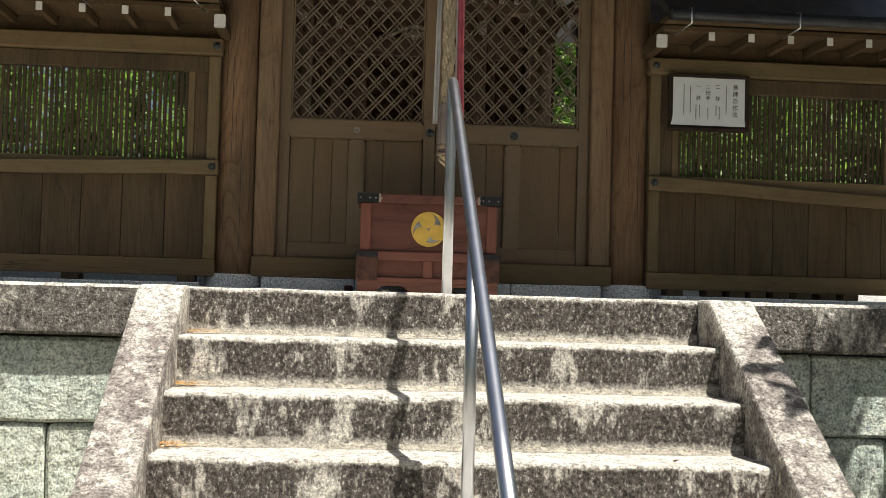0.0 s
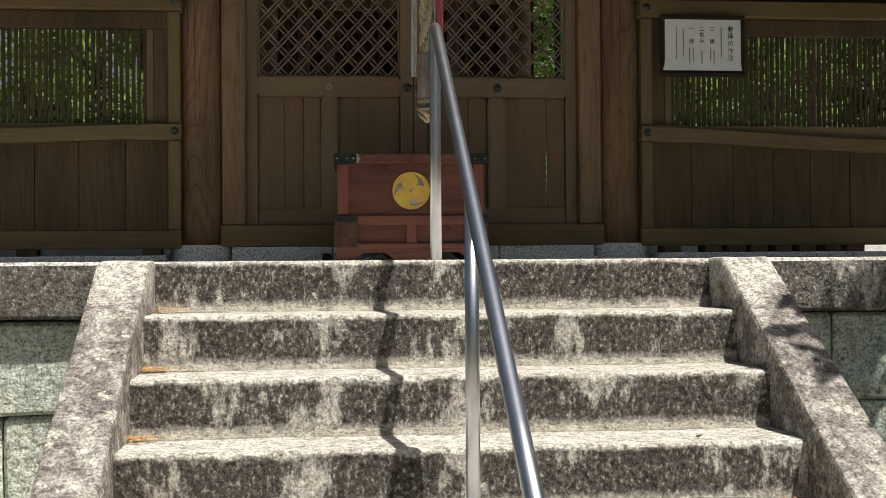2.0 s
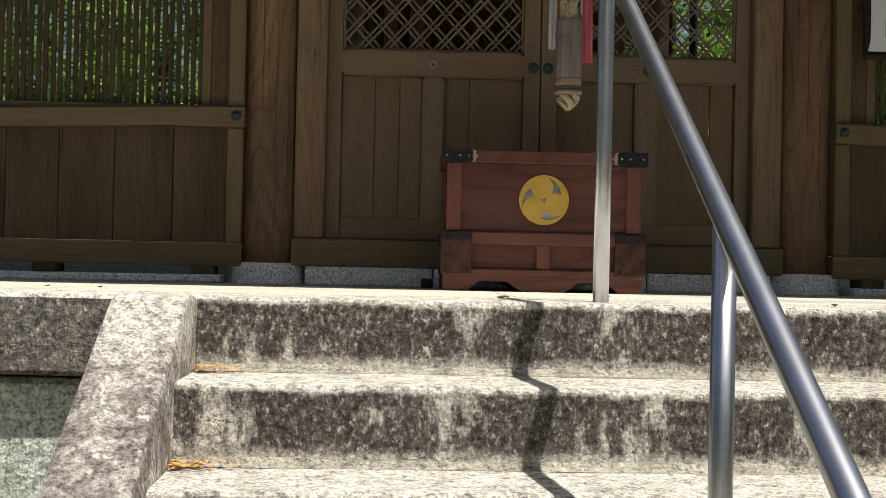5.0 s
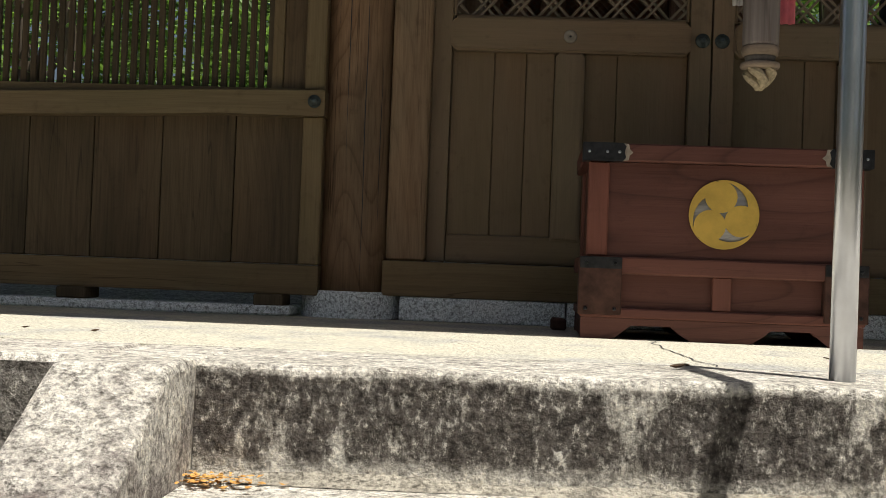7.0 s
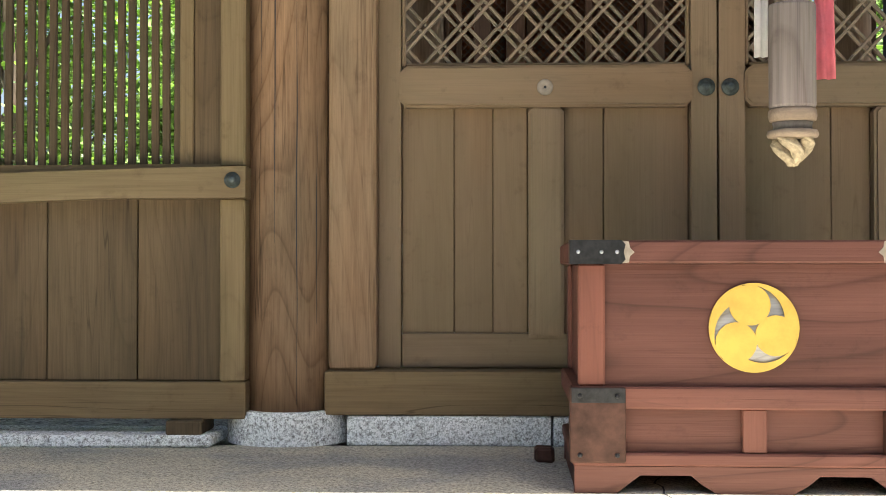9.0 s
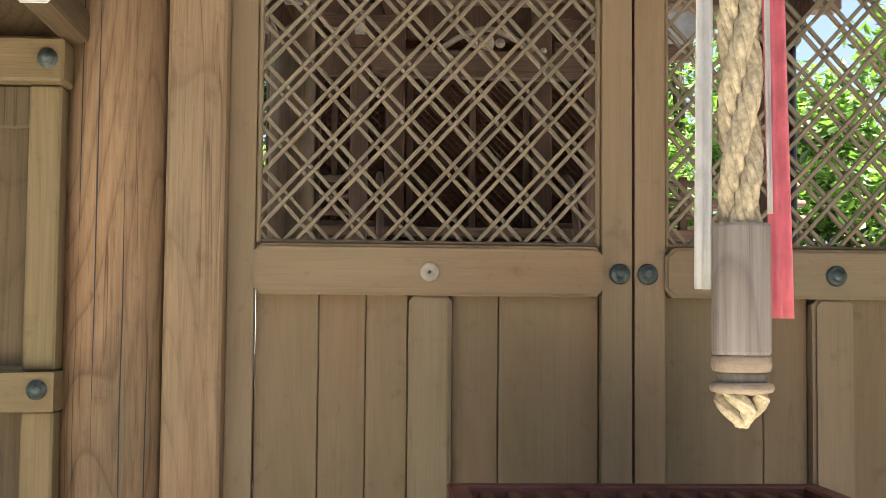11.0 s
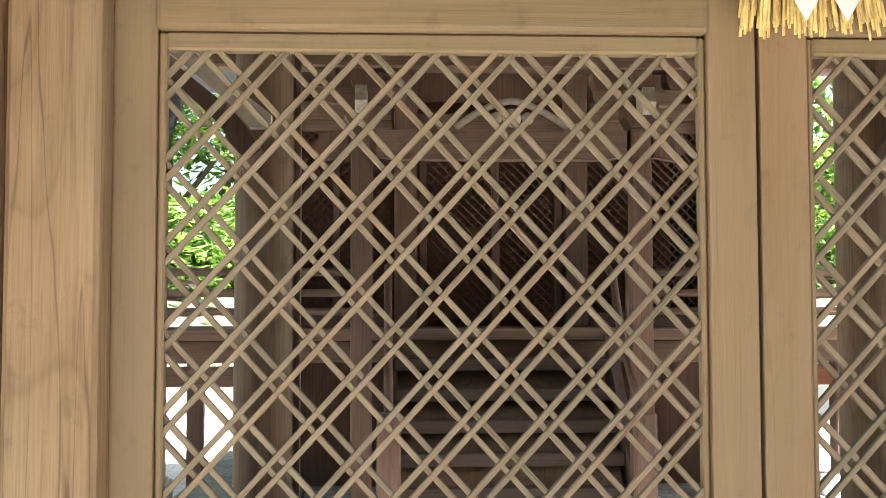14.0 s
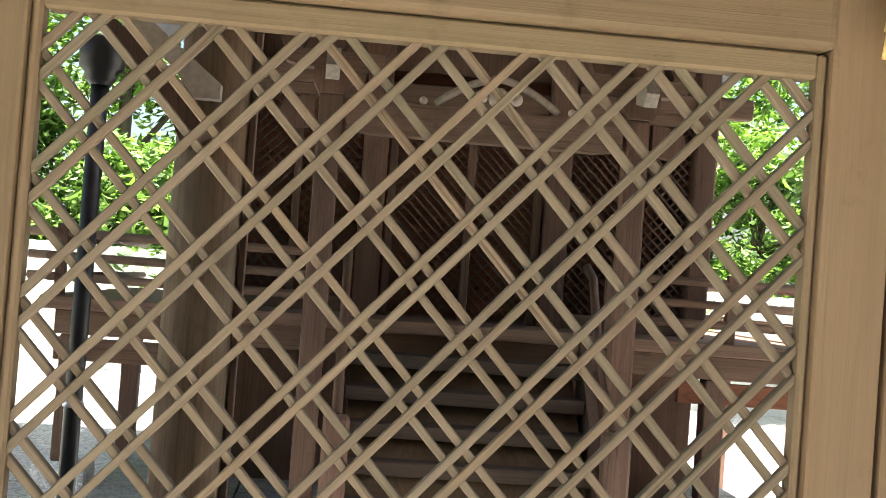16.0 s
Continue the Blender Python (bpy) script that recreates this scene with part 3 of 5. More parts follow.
def door(name, sg):
    """One leaf; sg is -1 for the west leaf and 1 for the east one."""
    def X(a, b):
        a, b = MID + sg * a, MID + sg * b
        return (min(a, b), max(a, b))
    Y = DOOR_Y
    d = thing(name, (MID + sg * 0.43, Y + 0.03, 0.182), "closed wooden leaf with planks below and a lattice above", "door", "structure")
    part("stile", box(*X(0.808, 0.866), Y, Y + 0.045, 0.184, 2.28, 0.004, 2), W_STILE, d)
    part("stile", box(*X(0.0025, 0.069), Y - 0.002, Y + 0.045, 0.184, 2.28, 0.004, 2), W_STILE, d)
    part("bottom_rail", box(*X(0.07, 0.807), Y + 0.003, Y + 0.045, 0.184, 0.273, 0.008, 2), W_DOORX, d)
    # middle rail, chamfered to a point at its ends
    x0, x1 = X(0.066, 0.812)
    o = [(x0, 0.868), (x0 + 0.016, 0.85), (x1 - 0.016, 0.85), (x1, 0.868), (x1, 0.938), (x1 - 0.02, 0.957), (x0 + 0.02, 0.957), (x0, 0.938)]
    bm = prism(o, Y - 0.016, Y + 0.045)
    es = [e for e in bm.edges if all(v.co.y < Y for v in e.verts)]
    bmesh.ops.bevel(bm, geom=es, offset=0.007, segments=2, affect='EDGES')
    part("middle_rail", bm, W_DOORX, d)
    x0, x1 = X(0.391, 0.482)
    bm = prism([(x0, 0.262), (x1, 0.262), (x1, 0.838), (x1 - 0.014, 0.853), (x0 + 0.014, 0.853), (x0, 0.838)], Y - 0.01, Y + 0.04)
    es = [e for e in bm.edges if all(v.co.y < Y for v in e.verts)]
    bmesh.ops.bevel(bm, geom=es, offset=0.008, segments=2, affect='EDGES')
    part("muntin", bm, W_STILE, d)
    # boards
    rng = random.Random(5 + sg)
    seams = (0.071, 0.2885, 0.39, 0.483, 0.5722, 0.6722, 0.807) if sg < 0 else (0.071, 0.2905, 0.39, 0.483, 0.709, 0.807)
    for a, b in zip(seams, seams[1:]):
        if a == 0.39:
            continue
        part("board", box(*X(a + 0.001, b - (0.0034 if sg > 0 and 0.70 < b < 0.71 else 0.001)), Y + 0.024 + rng.uniform(-0.001, 0.001), Y + 0.036, 0.26, 0.87, 0.002), W_DOOR, d)
    # dark sheet added behind the boards: stops light leaks, so the seams show dark
    for a, b in (((0.07, 0.807),) if sg < 0 else ((0.07, 0.7), (0.716, 0.807))):
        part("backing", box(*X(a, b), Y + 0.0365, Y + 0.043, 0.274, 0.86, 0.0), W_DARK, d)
    # moulding round the lattice
    for a, b, z0, z1 in ((0.07, 0.079, 0.958, 1.752), (0.797, 0.807, 0.958, 1.752)):
        part("moulding", box(*X(a, b), Y + 0.006, Y + 0.03, z0, z1, 0.003), W_STILE, d)
    part("moulding", box(*X(0.079, 0.797), Y + 0.006, Y + 0.03, 0.958, 0.966, 0.003), W_DOORX, d)
    part("moulding", box(*X(0.079, 0.797), Y + 0.006, Y + 0.034, 1.728, 1.753, 0.003), W_DOORX, d)
    part("upper_rail", box(*X(0.068, 0.81), Y - 0.008, Y + 0.045, 1.754, 1.808, 0.007, 2), W_DOORX, d)
    part("top_rail", box(*X(0.068, 0.81), Y, Y + 0.045, 2.2, 2.28, 0.005), W_DOORX, d)
    part("upper_muntin", box(*X(0.405, 0.465), Y, Y + 0.04, 1.809, 2.2, 0.005), W_STILE, d)
    x0, x1 = X(0.079, 0.797)
    lattice(x0 - 0.006, x1 + 0.006, LAT_Z0 - 0.004, LAT_Z1, Y + 0.012, d, -0.773 if sg < 0 else 0.103, fall=(0.0028, 0.104, 1.08) if sg < 0 else None)
    lattice(x0, x1, 1.83, 2.19, Y + 0.014, d, x0 + 0.02)
    for a in (0.03, 0.44):
        if a > 0.4 and sg < 0:
            continue
        k = part("boss", lathe([(0.0225, 0.0), (0.0225, -0.004), (0.018, -0.008), (0.012, -0.009), (0.0115, -0.013), (0.006, -0.016), (0.0, -0.0165)], 24, "y",
                               (MID + sg * a, Y - (0.002 if a < 0.1 else 0.016), 0.9)), M_BRONZE, d, "green bronze boss")
    if sg < 0:
        part("peg_disc", lathe([(0.0205, 0.0), (0.0205, -0.004), (0.018, -0.006), (0.002, -0.006), (0.002, -0.0045), (0.0, -0.0045)], 24, "y",
                               (-0.45, Y - 0.016, 0.899)), M_DISC, d, "pale wooden plug disc")
        part("peg_hole", lathe([(0.0035, 0.0), (0.0035, -0.0065), (0.0, -0.0066)], 10, "y", (-0.45, Y - 0.016, 0.899)), M_INK, d, "small dark hole")
    return d


door("door_1", -1)
door("door_2", 1)
single("lintel", box(-1.0, 0.98, 1.9, 2.05, 2.285, 2.45, 0.008), W_BEAM, "thick wooden lintel over the doors", "lintel", "structure")
single("tie_beam", box(-2.6, 2.58, 1.88, 2.05, 2.55, 2.75, 0.01), W_BEAM, "wooden tie beam above the doors", "beam", "structure")
single("gable_boarding", box(-1.0, 0.98, 1.95, 1.99, 2.45, 2.55, 0.0), W_PLANK, "plain boarding above the lintel", "boarding", "structure")


def fence(name, sg):
    """Fence wall beside the gate: planks, a warped rail, a slatted window and eaves."""
    def X(a, b):
        a, b = MID + sg * a, MID + sg * b
        return (min(a, b), max(a, b))
    Y = FENCE_Y
    f = thing(name, (MID + sg * 2.2, Y + 0.04, 0.06), "weathered plank fence with a slatted window and a tiled coping", "fence", "structure")
    part("bottom_rail", box(*X(1.185, 3.2), Y, Y + 0.12, 0.065, 0.157, 0.006, 2), W_BEAM, f)
    part("post", box(*X(1.187, 1.25), Y - 0.004, Y + 0.085, 0.158, 0.612, 0.005), W_POST, f)
    part("post", box(*X(1.187, 1.25), Y - 0.004, Y + 0.085, 0.69, 1.262, 0.005), W_POST, f)
    part("post", box(*X(3.1, 3.2), Y - 0.004, Y + 0.1, 0.158, 1.4, 0.005), W_POST, f)
    # middle rail, falling away from the pillar
    drop = 0.055 if sg < 0 else 0.1

    def rail_top(u):
        return 0.69 - drop * u + 0.002 * math.sin(u * 9)
    x0, x1 = MID + sg * 1.181, MID + sg * 3.1
    bm = bmesh.new()
    prev = None
    for i in range(25):
        u = i / 24
        x = x0 + (x1 - x0) * u
        zt = rail_top(u)
        zb = zt - 0.066 - 0.012 * max(0, 1 - u * 7) ** 0.5 - 0.006 * math.sin(u * 5)
        c = [bm.verts.new(p) for p in ((x, Y - 0.03, zb), (x, Y - 0.03, zt), (x, Y + 0.09, zt), (x, Y + 0.09, zb))]
        if prev:
            for q in range(4):
                bm.faces.new((prev[q], prev[(q + 1) % 4], c[(q + 1) % 4], c[q]))
        else:
            bm.faces.new(c)
        prev = c
    bm.faces.new(prev[::-1])
    bmesh.ops.recalc_face_normals(bm, faces=bm.faces)
    part("middle_rail", bm, W_BEAM, f)
    part("boss", lathe([(0.02, 0.0), (0.02, -0.004), (0.012, -0.006), (0.011, -0.014), (0.004, -0.018), (0.0, -0.0185)], 18, "y", (MID + sg * 1.213, Y - 0.03, 0.655)), M_BRONZE, f, "green bronze boss")
    rng = random.Random(11)
    a = 1.251
    while a < 3.1:
        w = rng.uniform(0.2, 0.232)
        b = min(a + w, 3.1)
        # added sheet that blocks light from behind, so the plank gaps stay dark
        if a < 1.6 or a > 2.0:
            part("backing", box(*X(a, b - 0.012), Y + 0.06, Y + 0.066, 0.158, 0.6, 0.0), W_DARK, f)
        part("plank", box(*X(a, b - 0.003), Y + 0.03 + rng.uniform(-0.003, 0.003), Y + 0.055, 0.158, 0.672, 0.002), W_PLANK, f)
        a = b
    # slatted window
    win = part("window_frame", box(*X(1.322, 1.357), Y + 0.02, Y + 0.07, 0.65, 1.175, 0.003), W_POST, f)
    part("board", box(*X(1.2505, 1.321), Y + 0.024, Y + 0.06, 0.65, 1.2, 0.003), W_PLANK, f)
    xa, xb = MID + sg * 1.244, MID + sg * 3.1
    part("window_sill", prism([(xa, 0.699), (xb, 0.69), (xb, rail_top(1) - 0.01), (xa, rail_top(0.04) - 0.01)], Y + 0.01, Y + 0.075), W_BEAM, f)
    part("window_frame", box(*X(2.55, 2.6), Y + 0.02, Y + 0.07, 0.69, 1.175, 0.003), W_POST, f)
    part("board", box(*X(2.601, 3.1), Y + 0.024, Y + 0.06, 0.69, 1.2, 0.003), W_PLANK, f)
    me = None
    n = 41
    for i in range(n):
        a = 1.366 + i * (2.55 - 1.366) / n
        if me is None:
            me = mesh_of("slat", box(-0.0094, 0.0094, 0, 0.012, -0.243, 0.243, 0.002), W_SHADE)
        ob = new("slat", me)
        ob.parent = win
        ob.matrix_basis = pose(MID + sg * a + rng.uniform(-0.0015, 0.0015), Y + 0.035, 0.932, 0, rng.uniform(-0.25, 0.25), 0)
    part("top_rail", box(*X(1.244, 3.2), Y + 0.008, Y + 0.08, 1.176, 1.261, 0.004), W_PLANK, f)
    part("eaves_beam", box(*X(1.176, 3.25), Y - 0.04, Y + 0.11, 1.263, 1.352, 0.006), W_BEAM, f)
    part("boss", lathe([(0.02, 0.0), (0.02, -0.004), (0.012, -0.006), (0.011, -0.014), (0.004, -0.018), (0.0, -0.0185)], 18, "y", (MID + sg * 1.207, Y - 0.04, 1.308)), M_BRONZE, f, "green bronze boss")
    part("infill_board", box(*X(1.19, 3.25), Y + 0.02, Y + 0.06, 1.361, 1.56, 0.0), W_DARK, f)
    # rafters with painted ends, eaves board and coping
    a = 1.43
    while a < 3.2:
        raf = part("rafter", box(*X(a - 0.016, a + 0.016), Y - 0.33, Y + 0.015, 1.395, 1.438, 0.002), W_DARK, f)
        part("rafter_end", box(*X(a - 0.0165, a + 0.0165), Y - 0.336, Y - 0.3305, 1.3945, 1.4385, 0.001), M_WHITE, raf, "white-painted rafter end")
        a += 0.2165
    end = part("bracket", box(*X(1.14, 1.195), Y - 0.3, Y + 0.05, 1.353, 1.42, 0.012, 2), W_DARK, f)
    part("bracket_end", box(*X(1.138, 1.197), Y - 0.306, Y - 0.3005, 1.351, 1.422, 0.006), M_WHITE, end, "white-painted bracket end")
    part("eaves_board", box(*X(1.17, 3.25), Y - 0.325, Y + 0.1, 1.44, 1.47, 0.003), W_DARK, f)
    bm = prism_x([(Y - 0.42, 1.5), (Y - 0.42, 1.54), (Y - 0.02, 1.78), (Y + 0.06, 1.78), (Y + 0.5, 1.54), (Y + 0.5, 1.5), (Y + 0.02, 1.72)], *X(1.17, 3.4))
    part("coping", bm, M_TILE, f)
    for q in range(3):
        part("coping_lath", box(*X(1.17, 3.4), Y - 0.415 + q * 0.02, Y - 0.34 + q * 0.05, 1.472 + q * 0.012, 1.482 + q * 0.012, 0.002), W_DARK, f)
    part("gutter", tube([(MID + sg * 1.18, Y - 0.44, 1.5), (MID + sg * 3.4, Y - 0.44, 1.495)], 0.03, 12), M_TILE, f)
    for a in (1.28, 1.86, 2.44, 3.0):
        xx = MID + sg * a
        part("gutter_hook", tube([(xx, Y - 0.41, 1.54), (xx, Y - 0.475, 1.53), (xx, Y - 0.475, 1.45), (xx - sg * 0.05, Y - 0.345, 1.415)], 0.0045, 6), M_STEEL, f)
    return f


fence("wall_fence_west", -1)
fence("wall_fence_east", 1)
# plain walls on to the sides
for x0, x1 in ((-9, -3.22), (3.2, 9)):
    single("wall_side", box(x0, x1, 1.84, 1.96, 0.0, 1.6, 0.0), W_PLANK, "plain weathered plank wall", "wall", "structure")

# the gate roof overhead
roof = thing("gate_roof", (MID, 1.9, 2.2), "broad wooden gate roof with deep eaves", "roof", "structure")
bm = prism_x([(0.67, 2.2), (0.67, 2.29), (2.5, 3.75), (4.4, 2.86), (4.4, 2.78), (2.5, 3.63)], -3.3, 3.28)
part("roof_slope", bm, M_TILE, roof)
for i in range(29):
    x = -3.2 + i * 0.228
    part("rafter", prism_x([(0.7, 2.17), (0.7, 2.23), (2.45, 3.6), (2.45, 3.53)], x - 0.025, x + 0.025), W_DARK, roof)

# ---- terrace things ----
def offering_box():
    b = thing("offering_box", (-0.077, 1.46, 0.0), "red-stained wooden offering box with black iron corners and a gold crest", "offering box")
    x0, x1, y0, y1 = -0.433, 0.279, 1.222, 1.69
    # feet board with cut-outs, on each side
    o = [(x0 + 0.008, 0.0), (x0 + 0.09, 0.0), (x0 + 0.115, 0.02), (x0 + 0.135, 0.035), (-0.2, 0.035), (-0.18, 0.018), (-0.15, 0.0),
         (-0.004, 0.0), (0.026, 0.018), (0.046, 0.035), (x1 - 0.135, 0.035), (x1 - 0.115, 0.02), (x1 - 0.09, 0.0), (x1 - 0.008, 0.0), (x1 - 0.008, 0.052), (x0 + 0.008, 0.052)]
    part("foot_board", prism(o, y0 + 0.008, y0 + 0.035), W_RED, b)
    part("foot_board", prism(o, y1 - 0.035, y1 - 0.008), W_RED, b)
    for xa in (x0 + 0.01, x1 - 0.034):
        part("side_foot", box(xa, xa + 0.024, y0 + 0.036, y1 - 0.036, 0.0, 0.052, 0.003), W_RED, b)
    # plinth: lower rail, recessed panel, upper rail
    part("lower_rail", box(x0 + 0.004, x1 - 0.004, y0 + 0.004, y1 - 0.004, 0.053, 0.078, 0.004), W_RED, b)
    part("plinth_panel", box(x0 + 0.02, x1 - 0.02, y0 + 0.03, y1 - 0.02, 0.0785, 0.163, 0.0), W_RED, b)
    part("plinth_post", box(-0.1, -0.053, y0 + 0.012, y0 + 0.03, 0.0785, 0.163, 0.002), W_REDZ, b)
    part("upper_rail", box(x0 + 0.002, x1 - 0.002, y0 + 0.002, y1 - 0.002, 0.1635, 0.207, 0.004), W_RED, b)
    for sg, xc in ((1, x0), (-1, x1)):
        xa, xb = sorted((xc - sg * 0.001, xc + sg * 0.107))
        p = part("corner_plate", box(xa, xb, y0 - 0.0025, y0 + 0.05, 0.06, 0.206, 0.003), M_RUST, b, "brown-painted iron corner plate")
        xa2, xb2 = sorted((xc + sg * 0.002, xc + sg * 0.106))
        part("plate_band", box(xa2, xb2, y0 - 0.0045, y0 - 0.0026, 0.176, 0.205, 0.001), M_IRON, p, "dark iron edge band")
        for zz in (0.075, 0.19):
            for q in (0.018, 0.09):
                part("rivet", lathe([(0.005, 0), (0.004, -0.003), (0, -0.004)], 10, "y", (xc + sg * q, y0 - 0.0045, zz)), M_IRON, p)
    # body
    part("body_panel", box(x0 + 0.03, x1 - 0.03, y0 + 0.022, y0 + 0.045, 0.2075, 0.445, 0.0), W_RED, b)
    part("body_panel", box(x0 + 0.03, x1 - 0.03, y1 - 0.045, y1 - 0.022, 0.2075, 0.445, 0.0), W_RED, b)
    for xa in (x0 + 0.025, x1 - 0.045):
        part("side_panel", box(xa, xa + 0.02, y0 + 0.05, y1 - 0.05, 0.2075, 0.445, 0.0), W_RED, b)
    for xa in (x0 + 0.016, x1 - 0.068):
        for ya in (y0 + 0.01, y1 - 0.052):
            part("corner_post", box(xa, xa + 0.052, ya, ya + 0.042, 0.2075, 0.446, 0.004), W_REDZ, b)
    part("floor_panel", box(x0 + 0.04, x1 - 0.04, y0 + 0.05, y1 - 0.05, 0.2075, 0.22, 0.0), W_RED, b)
    # rim
    z0, z1 = 0.4465, 0.491
    part("rim", box(x0, x1, y0 - 0.006, y0 + 0.034, z0, z1, 0.004), W_RED, b)
    part("rim", box(x0, x1, y1 - 0.034, y1 + 0.006, z0, z1, 0.004), W_RED, b)
    for xa in (x0, x1 - 0.04):
        part("rim", box(xa, xa + 0.04, y0 + 0.0345, y1 - 0.0345, z0, z1, 0.004), W_RED, b)
    for sg, xc in ((1, x0), (-1, x1)):
        pts = [(0.0, z0 - 0.001), (0.1, z0 - 0.001), (0.108, z0 + 0.008), (0.104, z0 + 0.0215), (0.108, z1 - 0.008), (0.1, z1 + 0.001), (0.0, z1 + 0.001)]
        o = [(xc + sg * (a - 0.0015), zz) for a, zz in pts]
        p = part("rim_plate", prism(o, y0 - 0.0095, y0 + 0.04), M_IRON, b, "black iron rim corner")
        o2 = [(xc + sg * a, zz) for a, zz in ((0.099, z0 + 0.0), (0.113, z0 + 0.002), (0.115, z0 + 0.014), (0.124, z0 + 0.0215), (0.115, z1 - 0.014), (0.113, z1 - 0.002), (0.099, z1))]
        part("plate_tip", prism(o2, y0 - 0.0075, y0 - 0.0062), M_DISC, p, "pale worn plate tip")
        for q in (0.015, 0.06, 0.09):
            part("rivet", lathe([(0.004, 0), (0.003, -0.0025), (0, -0.003)], 10, "y", (xc + sg * q, y0 - 0.0095, (z0 + z1) / 2)), M_STEEL, p)
    # slats on top
    for i in range(12):
        x = x0 + 0.058 + i * 0.0515
        bm = prism([(x, z1 - 0.045), (x + 0.026, z1 - 0.045), (x + 0.026, z1 - 0.014), (x + 0.022, z1 - 0.01), (x + 0.004, z1 - 0.01), (x, z1 - 0.014)], y0 + 0.035, y1 - 0.035)
        part("slat", bm, W_RED, b)
    # gold crest: a disc of three swirling commas over bare wood
    cx, cz, R = -0.077, 0.3215, 0.087
    part("crest_ground", lathe([(R - 0.003, y0 + 0.0215), (R - 0.003, y0 + 0.019), (0.0, y0 + 0.019)], 48, "y", (cx, 0, cz)), M_SILVER, b, "bare grey wood behind the crest")
    for k in range(3):
        th = radians(100 + 120 * k)
        # head circle and tail that follows the rim
        hr, hd = 0.032 * R / 0.07, 0.036 * R / 0.07
        out, inn = [], []
        hc = Vector((hd * math.cos(th), hd * math.sin(th)))
        n = 26
        for i in range(n + 1):
            a = th + 0.1 + 2.1 * i / n
            out.append((R * math.cos(a), R * math.sin(a)))
            s = i / n
            rr = R - (R - 0.012 - 0.02) * (1 - s) ** 1.15 * 0.62 - 0.001
            inn.append((rr * math.cos(a), rr * math.sin(a)))
        head = []
        for i in range(n + 1):
            a = th + math.pi * 0.52 + 2 * math.pi * i / n
            head.append((hc.x + hr * math.cos(a), hc.y + hr * math.sin(a)))
        bm = prism([(cx + x, cz + z) for x, z in head[:-1]], y0 + 0.0145, y0 + 0.0188)
        poly = out + inn[::-1]
        bm2 = prism([(cx + x, cz + z) for x, z in poly], y0 + 0.0148, y0 + 0.0189)
        me = bpy.data.meshes.new("tmp")
        bm2.to_mesh(me)
        bm.from_mesh(me)
        bm2.free()
        bpy.data.meshes.remove(me)
        part("crest", bm, M_GOLD, b, "gold-leaf comma of the round crest")
    # it stands a little askew
    b.rotation_euler = (0, 0, radians(-1.2))
    return b


offering_box()


def handrail():
    h = thing("handrail", (-0.08, -2.34, GROUND), "stainless steel pipe handrail down the middle of the stair", "handrail")
    r = 0.021
    s = RISE / GO
    xa = lambda y: -0.0765 + 0.0155 * y      # it leans a little off the stair's line
    za = lambda y: 0.80 + s * y
    head = [(0.145, 0.0), (0.145, 0.4), (0.145, 0.8), (0.144, 0.838), (0.138, 0.856), (0.122, 0.862), (0.1, 0.855), (0.06, za(0.06))]
    rail = head + [(y, za(y)) for y in (-0.05, -0.4, -0.9, -1.4, -1.9, -2.34)]
    part("rail", tube([(xa(y), y, z) for y, z in rail], r, 16), M_STEEL, h)
    for y, z in ((-1.05, -RISE * 4), (-2.34, GROUND)):
        part("post", tube([(xa(y), y, z), (xa(y), y, za(y) - 0.005)], r * 0.95, 16), M_STEEL, h)
        part("collar", lathe([(0.024, z), (0.024, z + 0.012), (0.02, z + 0.016)], 16, "z", (xa(y), y, 0)), M_STEEL, h)
    return h


handrail()


